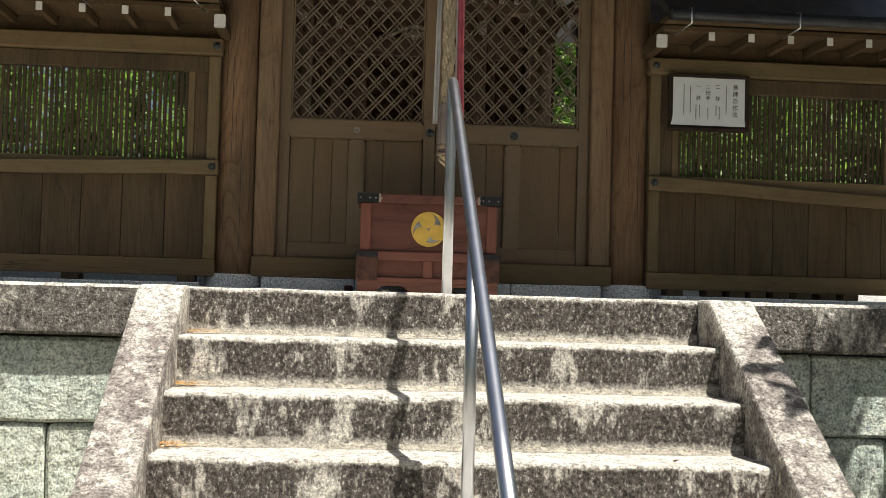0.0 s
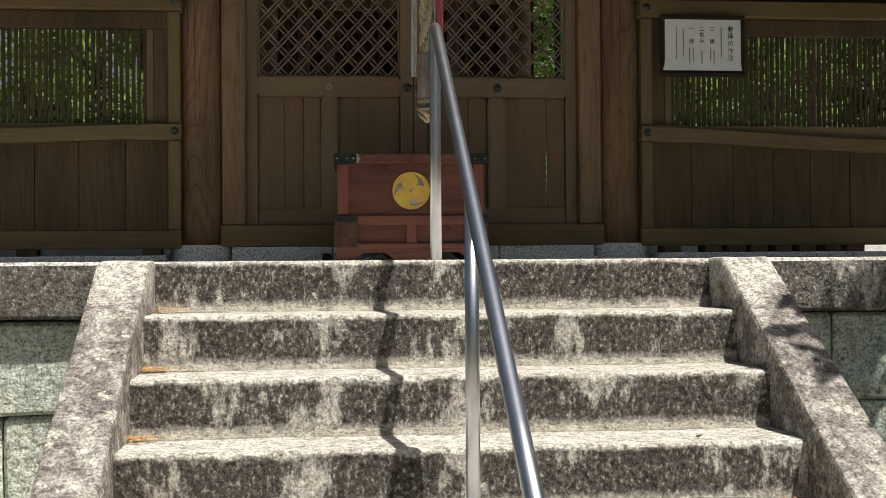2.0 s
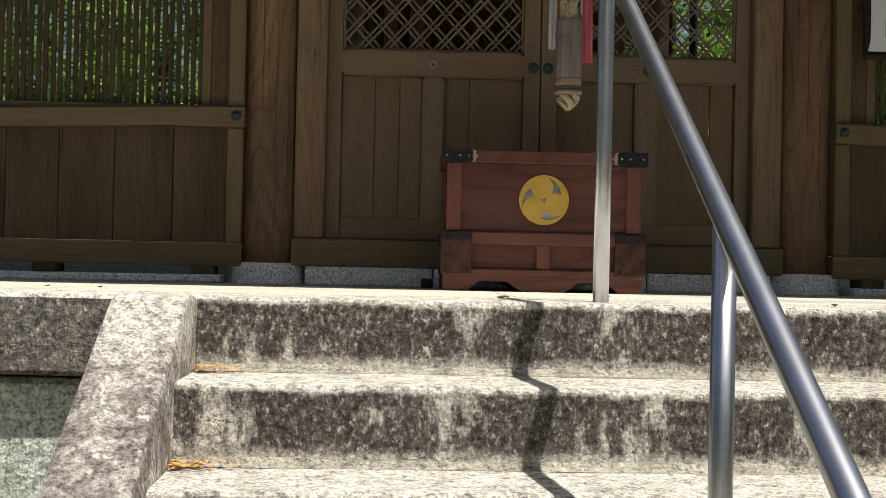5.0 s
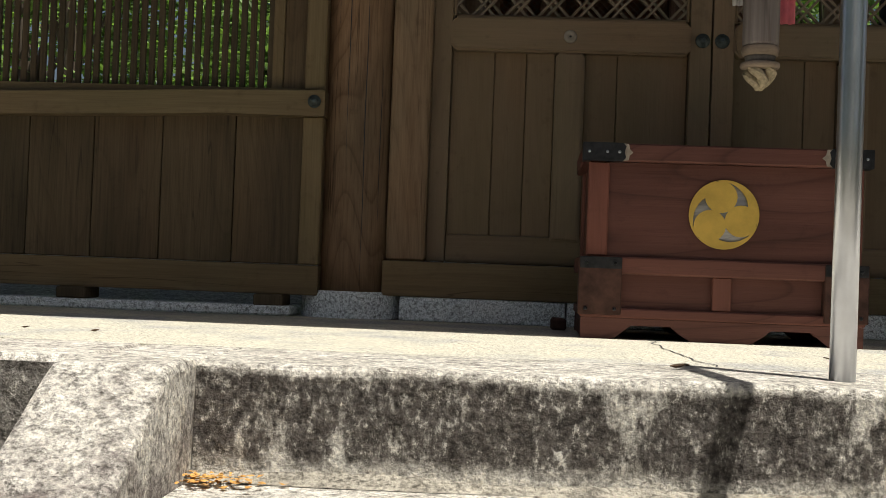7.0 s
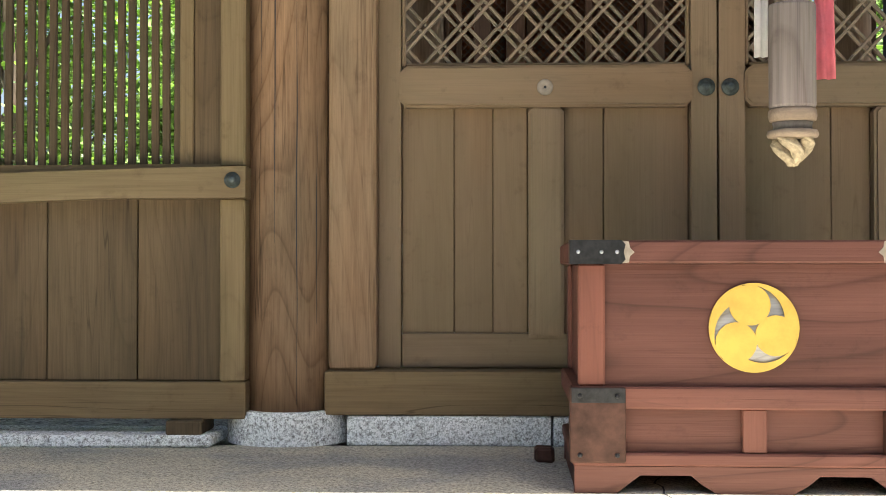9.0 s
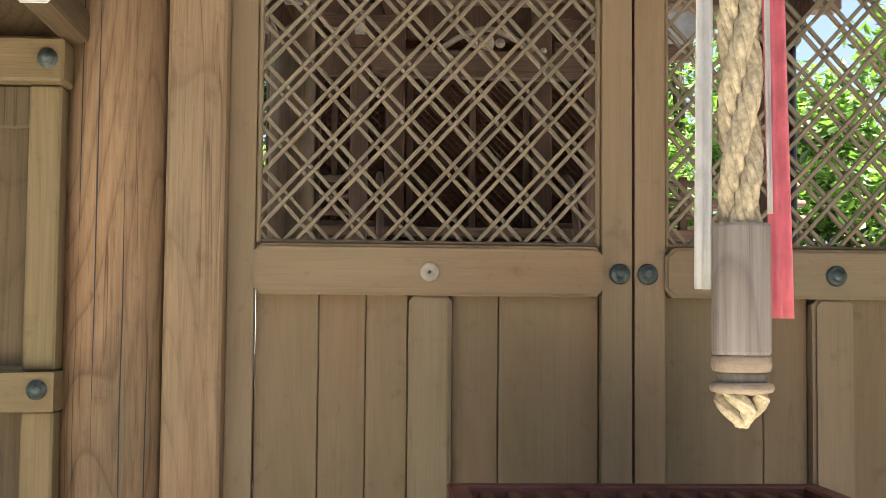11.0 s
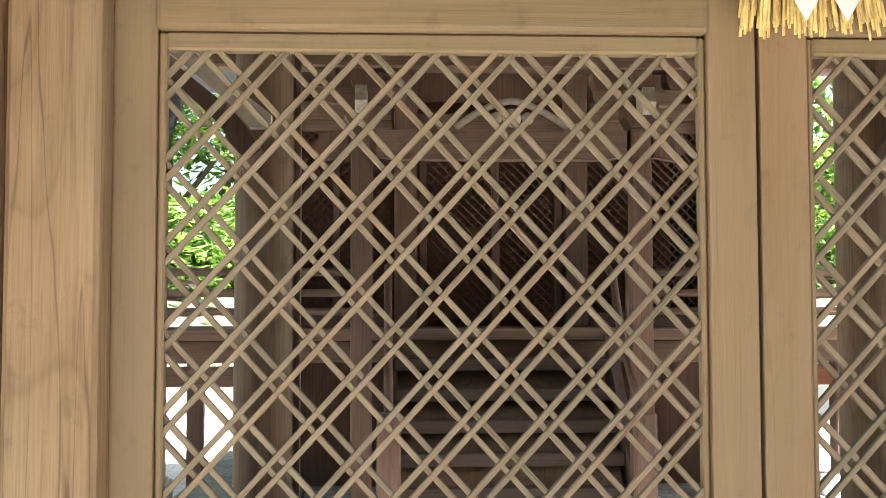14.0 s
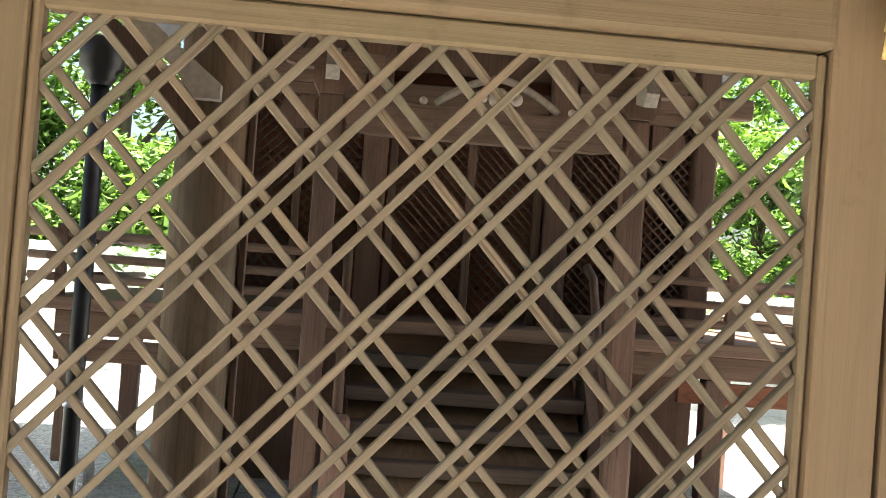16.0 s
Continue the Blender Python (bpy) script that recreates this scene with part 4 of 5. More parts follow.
def bell_rope():
    x, y = -0.021, 1.18
    t = thing("bell_rope", (x, y, 0.635), "thick bell rope with grey wooden tube and red cloth", "bell rope")
    # three thick strands, each of small twisted yarns
    for k in range(3):
        mid = []
        for i in range(132):
            z = 0.925 + i * 0.0125
            a = i * 0.2 + k * 2.0944
            mid.append(Vector((x + 0.0165 * math.cos(a), y + 0.0165 * math.sin(a), z)))
        strand = part("strand", tube(mid, 0.0145, 9), M_ROPE, t)
        for q in range(5):
            pts = []
            for i, c in enumerate(mid):
                a = -i * 0.42 + q * 1.2566
                pts.append((c.x + 0.0125 * math.cos(a), c.y + 0.0125 * math.sin(a), c.z))
            part("yarn", tube(pts, 0.0064, 6), M_ROPE, strand)
    # faceted wooden tube, its foot turned into two collars
    bm = lathe([(0.0425, 0.739), (0.0445, 0.744), (0.0445, 0.931), (0.0425, 0.936), (0.03, 0.9365)], 14, "z", (x, y, 0))
    for f in bm.faces:
        f.smooth = False
    part("tube", bm, M_TUBE, t, "faceted grey wooden tube")
    part("collar", lathe([(0.034, 0.712), (0.043, 0.715), (0.0455, 0.724), (0.0445, 0.735), (0.041, 0.7385)], 28, "z", (x, y, 0)), M_TURNED, t)
    part("collar", lathe([(0.037, 0.698), (0.0355, 0.705), (0.038, 0.7125)], 24, "z", (x, y, 0)), M_TUBE, t)
    part("collar", lathe([(0.034, 0.681), (0.046, 0.684), (0.0485, 0.69), (0.046, 0.6965), (0.037, 0.6985)], 28, "z", (x, y, 0)), M_TURNED, t)
    # the rope's end, tucked under in a small knot
    for k in range(4):
        a = k * 1.5708 + 0.5
        pts = []
        for i in range(9):
            u = i / 8
            rr = 0.024 + 0.008 * math.sin(u * 3.14) - 0.024 * u ** 2
            pts.append((x + rr * math.cos(a + 1.9 * u), y + rr * math.sin(a + 1.9 * u), 0.684 - 0.05 * u + 0.006 * math.sin(u * 3.14)))
        bend = part("knot_strand", tube(pts, [0.011, 0.012, 0.0125, 0.0125, 0.012, 0.0115, 0.011, 0.0095, 0.007], 9), M_ROPE, t)
        for q in range(4):
            ys = []
            for i, c in enumerate(pts):
                b = q * 1.5708 + i * 0.5
                out = 0.0105 * (1.0 - 0.3 * (i / 8) ** 2)
                ys.append((c[0] + out * math.cos(b), c[1] + out * math.sin(b), c[2] + 0.002 * math.sin(b * 2)))
            part("yarn", tube(ys, 0.0038, 6), M_ROPE, bend)

    def ribbon(name, pts, width, mat, label, folds):
        bm = bmesh.new()
        prev = None
        for i, (px, py, pz) in enumerate(pts):
            row = []
            for j in range(9):
                u = j / 8
                row.append(bm.verts.new((px + width * (u - 0.5), py + folds * math.sin(u * 12 + i * 0.25), pz)))
            if prev:
                for j in range(8):
                    f = bm.faces.new((prev[j], prev[j + 1], row[j + 1], row[j]))
                    f.smooth = True
            prev = row
        bmesh.ops.solidify(bm, geom=bm.faces[:], thickness=0.0025)
        part(name, bm, mat, t, label)
    ribbon("red_cloth", [(x + 0.063 - 0.024 * (i / 20), y + 0.0, 0.794 + i * 0.075) for i in range(21)], 0.036, M_CLOTHR, "faded red cloth strip", 0.006)
    ribbon("white_cloth", [(x - 0.058 + 0.02 * (i / 20), y + 0.004, 0.837 + i * 0.073) for i in range(21)], 0.026, M_CLOTHW, "white cloth strip", 0.005)
    ribbon("white_cloth", [(x + 0.036 - 0.01 * (i / 20), y - 0.028, 0.95 + i * 0.07) for i in range(21)], 0.008, M_CLOTHW, "white cloth strip", 0.003)
    t.location = (x + 0.016, y + 0.06, 0.641)
    t.scale = (1.03, 1.03, 1.03)
    return t


bell_rope()


def text_part(name, body, size, at, mat, parent, turn=0):
    cu = bpy.data.curves.new(name, 'FONT')
    cu.body = body
    cu.size = size
    cu.align_x = 'CENTER'
    cu.align_y = 'CENTER'
    cu.extrude = 0.0004
    tmp = new("tmp", cu)
    dg = bpy.context.evaluated_depsgraph_get()
    me = bpy.data.meshes.new_from_object(tmp.evaluated_get(dg))
    bpy.data.objects.remove(tmp)
    me.materials.clear()
    me.materials.append(mat)
    ob = new(name, me)
    ob.parent = parent
    ob.matrix_parent_inverse = Matrix.Translation(-parent.location)
    ob.matrix_basis = pose(*at, 90, turn, 0)
    return ob


def notice():
    Y = 1.775
    x0, x1, z0, z1 = 1.285, 1.69, 0.965, 1.24
    s = thing("notice_board", ((x0 + x1) / 2, Y, z0), "framed white paper notice with brushed black writing on the fence", "notice board")
    part("backing", box(x0 - 0.02, x1 + 0.02, Y + 0.004, Y + 0.03, z0 - 0.02, z1 + 0.02, 0.003), M_FRAME, s)
    bm = bmesh.new()
    prev = None
    for i in range(11):
        u = i / 10
        z = z0 + 0.01 + (z1 - z0 - 0.01) * u
        yy = Y - 0.004 - 0.02 * max(0, 0.15 - u)
        w = 0.012 * max(0, 0.15 - u) / 0.15
        c = [bm.verts.new(p) for p in ((x0 - w, yy, z), (x1 + w * 0.4, yy, z), (x1 + w * 0.4, yy + 0.002, z), (x0 - w, yy + 0.002, z))]
        if prev:
            for q in range(4):
                bm.faces.new((prev[q], prev[(q + 1) % 4], c[(q + 1) % 4], c[q]))
        else:
            bm.faces.new(c[::-1])
        prev = c
    bm.faces.new(prev)
    bmesh.ops.recalc_face_normals(bm, faces=bm.faces)
    part("paper", bm, M_PAPER, s, "white paper curling at its lower edge")
    part("frame", box(x0 - 0.025, x1 + 0.025, Y - 0.012, Y + 0.006, z0 - 0.022, z0 + 0.0, 0.004), M_FRAME, s)
    part("frame", box(x0 - 0.025, x1 + 0.025, Y - 0.006, Y + 0.006, z1 + 0.001, z1 + 0.02, 0.003), M_FRAME, s)
    part("frame", box(x1 + 0.004, x1 + 0.022, Y - 0.006, Y + 0.006, z0 + 0.001, z1, 0.003), M_FRAME, s)
    cols = [(0.865, 0.033, 0.82, "参拝の作法"), (0.62, 0.028, 0.82, "二 拝"), (0.485, 0.028, 0.82, "二拍手"), (0.35, 0.028, 0.82, "一 拝")]
    W, H = x1 - x0, z1 - z0
    for u, size, v, words in cols:
        step = 0.038 if size > 0.03 else 0.036
        if words == "二拍手":
            step = 0.032
        for i, ch in enumerate(words):
            if ch != " ":
                text_part("character", ch, size, (x0 + W * u, Y - 0.006, z0 + H * v - i * (step if " " not in words else 0.033)), M_INK, s)
    rng = random.Random(3)
    # small writing: plain strokes
    for u, v0, v1 in ((0.74, 0.85, 0.3), (0.6, 0.45, 0.25), (0.645, 0.42, 0.2), (0.485, 0.4, 0.18), (0.37, 0.45, 0.2), (0.32, 0.45, 0.18), (0.24, 0.82, 0.3), (0.15, 0.85, 0.25)):
        z = z0 + H * v0
        while z > z0 + H * v1:
            h = rng.uniform(0.004, 0.009)
            part("stroke", box(x0 + W * u - 0.0025, x0 + W * u + 0.0025, Y - 0.0055, Y - 0.0045, z - h, z, 0.0), M_INK, s)
            z -= h + 0.0035
    return s


notice()


def straw_tassel():
    """Straw tuft and folded paper of the festoon over the doors."""
    t = thing("straw_festoon", (0.03, 1.93, 1.76), "rice-straw festoon tuft with folded white paper over the doors", "straw festoon")
    rng = random.Random(2)
    for i in range(120):
        x = 0.04 + rng.uniform(-0.085, 0.11)
        y = 1.93 + rng.uniform(-0.02, 0.02)
        z = 1.752 + rng.uniform(-0.01, 0.022)
        part("stalk", tube([(0.035 + (x - 0.035) * 0.45, y, 2.0), (0.035 + (x - 0.035) * 0.8, y, 1.88), (x, y, z)], 0.0022, 5), M_STRAW, t)
    part("rope", tube([(-0.85, 1.92, 2.05), (-0.4, 1.92, 2.0), (0.035, 1.92, 2.0), (0.4, 1.92, 2.0), (0.82, 1.92, 2.05)], 0.022, 10), M_STRAW, t)
    for x in (0.03, 0.085):
        bm = prism([(x - 0.012, 1.95), (x + 0.012, 1.95), (x + 0.016, 1.84), (x + 0.03, 1.8), (x + 0.005, 1.757), (x - 0.02, 1.8)], 1.895, 1.897)
        part("paper_strip", bm, M_PAPER, t, "folded white paper strip")
    return t


straw_tassel()
single("stone_chip", roughen(box(-0.492, -0.448, 1.6, 1.64, 0.0, 0.035, 0.006), 0.004, 30.0, 1), M_RUST, "small dark brick chip lying on the terrace", "chip")



def dry_leaf(x, y, z, size, turn):
    """A curled dead leaf with a short stalk."""
    bm = bmesh.new()
    rows = []
    for i in range(6):
        u = i / 5
        w = size * 0.32 * math.sin(math.pi * (0.06 + 0.88 * u))
        h = size * 0.35 * abs(u - 0.45) ** 1.5
        rows.append([bm.verts.new((size * (u - 0.5), k * w, h + abs(k) * w * 0.5)) for k in (-1, 0, 1)])
    for a, b in zip(rows, rows[1:]):
        for k in range(2):
            bm.faces.new((a[k], b[k], b[k + 1], a[k + 1]))
    bmesh.ops.solidify(bm, geom=bm.faces[:], thickness=0.0008)
    ob = single("dry_leaf", bm, M_LITTER, "small curled brown leaf lying on the stone", "leaf", "", "fallen leaves")
    ob.matrix_world = pose(x, y, z, 4, -5, turn)
    return ob


M_LITTER = plain("dry_leaf_brown", (0.1, 0.06, 0.035), 0.8, 0.0, 0.3, 80.0)
for x, y, z, sz, a in ((-0.32, 0.25, 0.003, 0.032, 20), (-0.3, 0.3, 0.003, 0.02, 110), (-1.46, 0.63, 0.001, 0.022, 60), (-1.62, 0.66, 0.001, 0.018, 10), (0.52, 0.09, 0.003, 0.03, 75),
                       (0.62, -0.82, -0.537, 0.026, 30), (0.3, -0.5, -0.357, 0.018, 140), (-0.62, -1.0, -0.537, 0.018, 80), (0.7, -1.12, -0.717, 0.024, 10), (0.05, 0.72, 0.001, 0.02, 160)):
    dry_leaf(x, y, z, sz, a)

# ---- behind the gate ----
def foliage_material(name, shade, light):
    m, nt, nn, ll, bs = nodes_of(name)
    geo = nn.new("ShaderNodeNewGeometry")
    col = ramp_of(nt, geo.outputs["Random Per Island"], [(0.0, shade), (0.6, light), (1.0, tuple(c * 1.35 for c in light))])
    ll.new(col, bs.inputs["Base Color"])
    bs.inputs["Roughness"].default_value = 0.5
    tr = nn.new("ShaderNodeBsdfTranslucent")
    ll.new(mix_of(nt, 1.0, col, (1.2, 1.38, 0.65), 'MULTIPLY'), tr.inputs[0])
    mx = nn.new("ShaderNodeMixShader")
    mx.inputs[0].default_value = 0.45
    ll.new(bs.outputs[0], mx.inputs[1])
    ll.new(tr.outputs[0], mx.inputs[2])
    ll.new(mx.outputs[0], nn["Material Output"].inputs[0])
    return m


M_LEAF = foliage_material("maple_leaf", (0.03, 0.068, 0.014), (0.145, 0.235, 0.055))
M_LEAFD = foliage_material("evergreen_leaf", (0.015, 0.04, 0.012), (0.045, 0.1, 0.025))
M_BARK = wood("bark", (0.04, 0.03, 0.02), (0.09, 0.07, 0.05), (0.15, 0.12, 0.09))


def leaf_cloud(centres, leaves, size, rng):
    """Many small leaves gathered in clumps, each a folded blade."""
    verts, faces = [], []
    for _ in range(leaves):
        c, r = centres[rng.randrange(len(centres))]
        d = Vector((rng.gauss(0, 1), rng.gauss(0, 1), rng.gauss(0, 0.8)))
        d.normalize()
        p = c + d * r * (rng.random() ** 0.45)
        ax = Vector((rng.gauss(0, 1), rng.gauss(0, 1), rng.gauss(-0.3, 0.5))).normalized()
        side = ax.cross(Vector((rng.gauss(0, 0.5), rng.gauss(0, 0.5), 1))).normalized()
        s = size * rng.uniform(0.6, 1.3)
        up = ax.cross(side) * s * 0.12
        n = len(verts)
        verts += [tuple(p), tuple(p + ax * s * 0.5 + side * s * 0.22 + up), tuple(p + ax * s), tuple(p + ax * s * 0.5 - side * s * 0.22 + up)]
        faces += [(n, n + 1, n + 2), (n, n + 2, n + 3)]
    me = bpy.data.meshes.new("leaves")
    me.from_pydata(verts, [], faces)
    return me


def tree(x, y, z, height, spread, leaves, size, mat, label, low=0.25, seed=1, name="tree"):
    rng = random.Random(seed)
    t = thing(name, (x, y, z), label, "tree")
    pts, rad = [], []
    for i in range(8):
        u = i / 7
        pts.append((x + 0.12 * math.sin(u * 3 + seed) * u, y + 0.1 * math.cos(u * 2.4 + seed) * u, z + height * 0.85 * u))
        rad.append(0.02 * height * (1 - u * 0.8) + 0.01)
    trunk = part("trunk", tube(pts, rad, 9), M_BARK, t)
    centres = []
    for i in range(22):
        u = rng.uniform(low, 1.0)
        a = rng.uniform(0, 2 * math.pi)
        rr = spread * math.sqrt(rng.random()) * (1.0 - 0.55 * max(0, u - 0.45) / 0.55)
        c = Vector((x + rr * math.cos(a), y + rr * math.sin(a), z + height * u))
        centres.append((c, spread * rng.uniform(0.2, 0.38)))
        b = Vector((x, y, z + height * max(0.15, u - 0.25)))
        if i < 12:
            m = b.lerp(c, 0.55) + Vector((0, 0, 0.06 * height))
            part("limb", tube([b, m, c], [0.007 * height, 0.005 * height, 0.002 * height], 6), M_BARK, trunk)
    me = leaf_cloud(centres, leaves, size, rng)
    me.materials.append(mat)
    ob = new("crown", me)
    ob.parent = t
    ob.matrix_parent_inverse = Matrix.Translation(-t.location)
    return t


court = thing("courtyard", (0, 5, 0), "gravel court behind the gate with a paved middle", "courtyard", "structure")
bm = prism_x([(2.1, -0.3), (2.1, -0.02), (6.0, 0.26), (40.0, 0.26), (40.0, -0.3)], -30, 30)
part("gravel", bm, S_GRAVEL, court)
rng = random.Random(8)
for j in range(3):
    for i in range(3):
        part("paving_slab", box(-1.25 + i * 0.83, -1.25 + i * 0.83 + 0.824, 2.12 + j * 0.7, 2.12 + j * 0.7 + 0.692, -0.1, 0.15 + rng.uniform(-0.003, 0.0), 0.005), S_PAVE, court)
for j in range(6):
    for i in range(5):
        part("paving_slab", box(-1.55 + i * 0.64, -1.55 + i * 0.64 + 0.634, 4.25 + j * 0.72, 4.25 + j * 0.72 + 0.713, 0.0, 0.5 + rng.uniform(-0.004, 0.0), 0.006), S_PAVE, court)
single("wall_court", box(-14, 14, 14.5, 14.7, 0.2, 1.62, 0.01), M_WHITE, "low white plaster wall round the court", "wall", "structure")

# rear pillars of the gate with slanting brackets
for sg in (-1, 1):
    p = thing("pillar", (sg * 0.845, 3.72, 0.15), "round weathered rear pillar of the gate", "pillar", "structure", "gate pillars")
    part("shaft", lathe([(0.082, 0.24), (0.083, 1.2), (0.081, 2.6)], 28, "z", (sg * 0.845, 3.72, 0)), W_JAMB, p)
    part("foot", lathe([(0.14, 0.15), (0.13, 0.22), (0.1, 0.241)], 20, "z", (sg * 0.845, 3.72, 0)), S_GRANITE, p)
    o = [(sg * 0.8, 1.85), (sg * 0.8, 1.882), (sg * 0.95, 2.0), (sg * 1.4, 2.355), (sg * 1.46, 2.355), (sg * 1.004, 1.995), (sg * 0.896, 1.905), (sg * 0.855, 1.85)]
    # the west board is coloured pale for the sun on it; its twin stays dark
    part("bracket", prism(o, 3.4, 3.44), M_PEG if sg < 0 else W_HALL, p, "slanting bracket board")
    o = [(sg * 0.83, 1.8), (sg * 0.86, 1.849), (sg * 0.9, 1.9), (sg * 1.05, 2.02), (sg * 1.1, 2.02), (sg * 0.93, 1.86), (sg * 0.88, 1.76)]
    part("bracket", prism(o, 3.45, 3.637), W_HALL, p, "carved wooden bracket")
    part("strip", box(sg * 0.845 + 0.085, sg * 0.845 + 0.1, 3.7, 3.74, 0.16, 2.5, 0.002), W_HALL, p)
    d = thing("drain_pipe", (sg * 1.29, 4.6, 0.25), "black rainwater pipe with a box hopper", "drain pipe")
    part("pipe", tube([(sg * 1.29, 4.6, 0.24), (sg * 1.29, 4.6, 1.2), (sg * 1.29, 4.6, 2.06)], 0.027, 12), M_BLACK, d)
    part("clip", lathe([(0.032, 1.05), (0.032, 1.07)], 14, "z", (sg * 1.29, 4.6, 0)), M_STEEL, d)
    part("hopper", lathe([(0.032, 2.02), (0.05, 2.045), (0.05, 2.06), (0.068, 2.075), (0.072, 2.16), (0.06, 2.165)], 12, "z", (sg * 1.29, 4.6, 0)), M_BLACK, d)
single("rear_beam", box(-1.1, 1.1, 3.64, 3.8, 2.6, 2.76, 0.01), W_HALLX, "wooden beam across the rear pillars", "beam", "structure")


def fine_lattice(x0, x1, z0, z1, y, parent, pitch=0.05, width=0.009):
    """Close diagonal lattice in one mesh."""
    bm = bmesh.new()
    w, h = x1 - x0, z1 - z0
    n = int((w + h) / pitch) + 1
    for sg in (1, -1):
        for i in range(1, n):
            c = i * pitch
            a = (c, 0.0) if c <= w else (w, c - w)
            b = (0.0, c) if c <= h else (c - h, h)
            if math.hypot(a[0] - b[0], a[1] - b[1]) < 0.02:
                continue
            if sg < 0:
                a, b = (w - a[0], a[1]), (w - b[0], b[1])
            d = Vector((b[0] - a[0], b[1] - a[1])).normalized() * width * 0.5
            nx, nz = -d.y, d.x
            yy = y if sg > 0 else y + 0.008
            q = [(x0 + a[0] + nx, yy, z0 + a[1] + nz), (x0 + b[0] + nx, yy, z0 + b[1] + nz), (x0 + b[0] - nx, yy, z0 + b[1] - nz), (x0 + a[0] - nx, yy, z0 + a[1] - nz)]
            f = [bm.verts.new(v) for v in q]
            g = [bm.verts.new((v[0], v[1] + 0.008, v[2])) for v in q]
            bm.faces.new(f)
            bm.faces.new(g[::-1])
            for k in range(4):
                bm.faces.new((f[k], g[k], g[(k + 1) % 4], f[(k + 1) % 4]))
    bmesh.ops.recalc_face_normals(bm, faces=bm.faces)
    part("lattice", bm, W_HALL, parent)


def main_hall():
    C = 0.05
    PY, VY, WY = 5.64, 6.2, 6.75      # porch posts, veranda edge, front wall
    h = thing("main_hall", (C, WY, 0.5), "small dark wooden shrine hall with lattice doors and a stair", "shrine hall")
    FL = 1.325
    for sg in (-1, 1):
        xc = C - 0.045 + sg * 0.618
        p = part("porch_post", box(xc - 0.047, xc + 0.047, PY + 0.013, PY + 0.107, 0.58, 2.214, 0.012, 2), W_HALL, h)
        part("post_foot", box(xc - 0.1, xc + 0.1, PY - 0.04, PY + 0.16, 0.49, 0.58, 0.015), S_GRANITE, p)
        part("bracket_block", prism([(xc - 0.075, 2.345), (xc - 0.05, 2.3), (xc + 0.05, 2.3), (xc + 0.075, 2.345), (xc + 0.075, 2.4), (xc - 0.075, 2.4)], PY - 0.01, PY + 0.13), W_HALL, h)
        part("bracket_arm", prism([(xc - 0.2, 2.45), (xc - 0.19, 2.42), (xc - 0.13, 2.401), (xc + 0.13, 2.401), (xc + 0.19, 2.42), (xc + 0.2, 2.45), (xc + 0.2, 2.47), (xc - 0.2, 2.47)], PY + 0.02, PY + 0.1), W_HALLX, h)
        for q in (-0.165, 0.0, 0.165):
            part("bearing_block", prism([(xc + q - 0.05, 2.51), (xc + q - 0.034, 2.471), (xc + q + 0.034, 2.471), (xc + q + 0.05, 2.51), (xc + q + 0.05, 2.55), (xc + q - 0.05, 2.55)], PY, PY + 0.12), W_HALL, h)
        part("beam_nose", prism_x([(PY - 0.005, 2.36), (PY - 0.14, 2.33), (PY - 0.18, 2.38), (PY - 0.15, 2.45), (PY - 0.08, 2.42), (PY - 0.005, 2.45)], xc - 0.026, xc + 0.026), M_DISC, h, "carved beam nose with a whitened tip")
        part("beam_nose", prism([(xc + sg * 0.062, 2.17), (xc + sg * 0.16, 2.15), (xc + sg * 0.21, 2.2), (xc + sg * 0.18, 2.27), (xc + sg * 0.062, 2.29)], PY + 0.03, PY + 0.09), W_HALL, h, "carved beam nose")
        part("pillar", box(C + sg * 0.45 - 0.06, C + sg * 0.45 + 0.06, WY - 0.05, WY + 0.06, FL, 3.0, 0.012, 2), W_HALL, h)
        part("corner_pillar", box(C + sg * 1.17 - 0.055, C + sg * 1.17 + 0.055, WY - 0.05, WY + 0.06, FL, 3.0, 0.01), W_HALL, h)
        part("corner_beam", box(min(C + sg * 0.52, C + sg * 1.4), max(C + sg * 0.52, C + sg * 1.4), WY - 0.03, WY + 0.05, 2.42, 2.52, 0.008), W_HALLX, h)
        xa, xb = sorted((C + sg * 0.52, C + sg * 1.11))
        part("panel_frame", box(xa, xb, WY, WY + 0.04, FL + 0.002, 1.4, 0.003), W_HALLX, h)
        part("panel_frame", box(xa, xb, WY, WY + 0.04, 2.36, 2.42, 0.003), W_HALLX, h)
        xm = (xa + xb) / 2
        part("panel_mullion", box(xm - 0.018, xm + 0.018, WY - 0.01, WY + 0.04, 1.4, 2.36, 0.003), W_HALL, h)
        fine_lattice(xa, xm - 0.018, 1.4, 2.36, WY + 0.01, h)
        fine_lattice(xm + 0.018, xb, 1.4, 2.36, WY + 0.01, h)
    part("porch_beam", prism([(C - 0.6, 2.17), (C - 0.5, 2.155), (C + 0.41, 2.155), (C + 0.51, 2.17), (C + 0.51, 2.285), (C - 0.6, 2.285)], PY + 0.015, PY + 0.1), W_HALLX, h)
    pts = []
    for i in range(25):
        u = -1 + i / 12
        pts.append((C + 0.25 * u, PY + 0.05, 2.3 + 0.12 * (1 - abs(u) ** 1.6)))
    part("carved_strut", tube(pts, 0.016, 8), M_PEG, h, "pale carved strut")
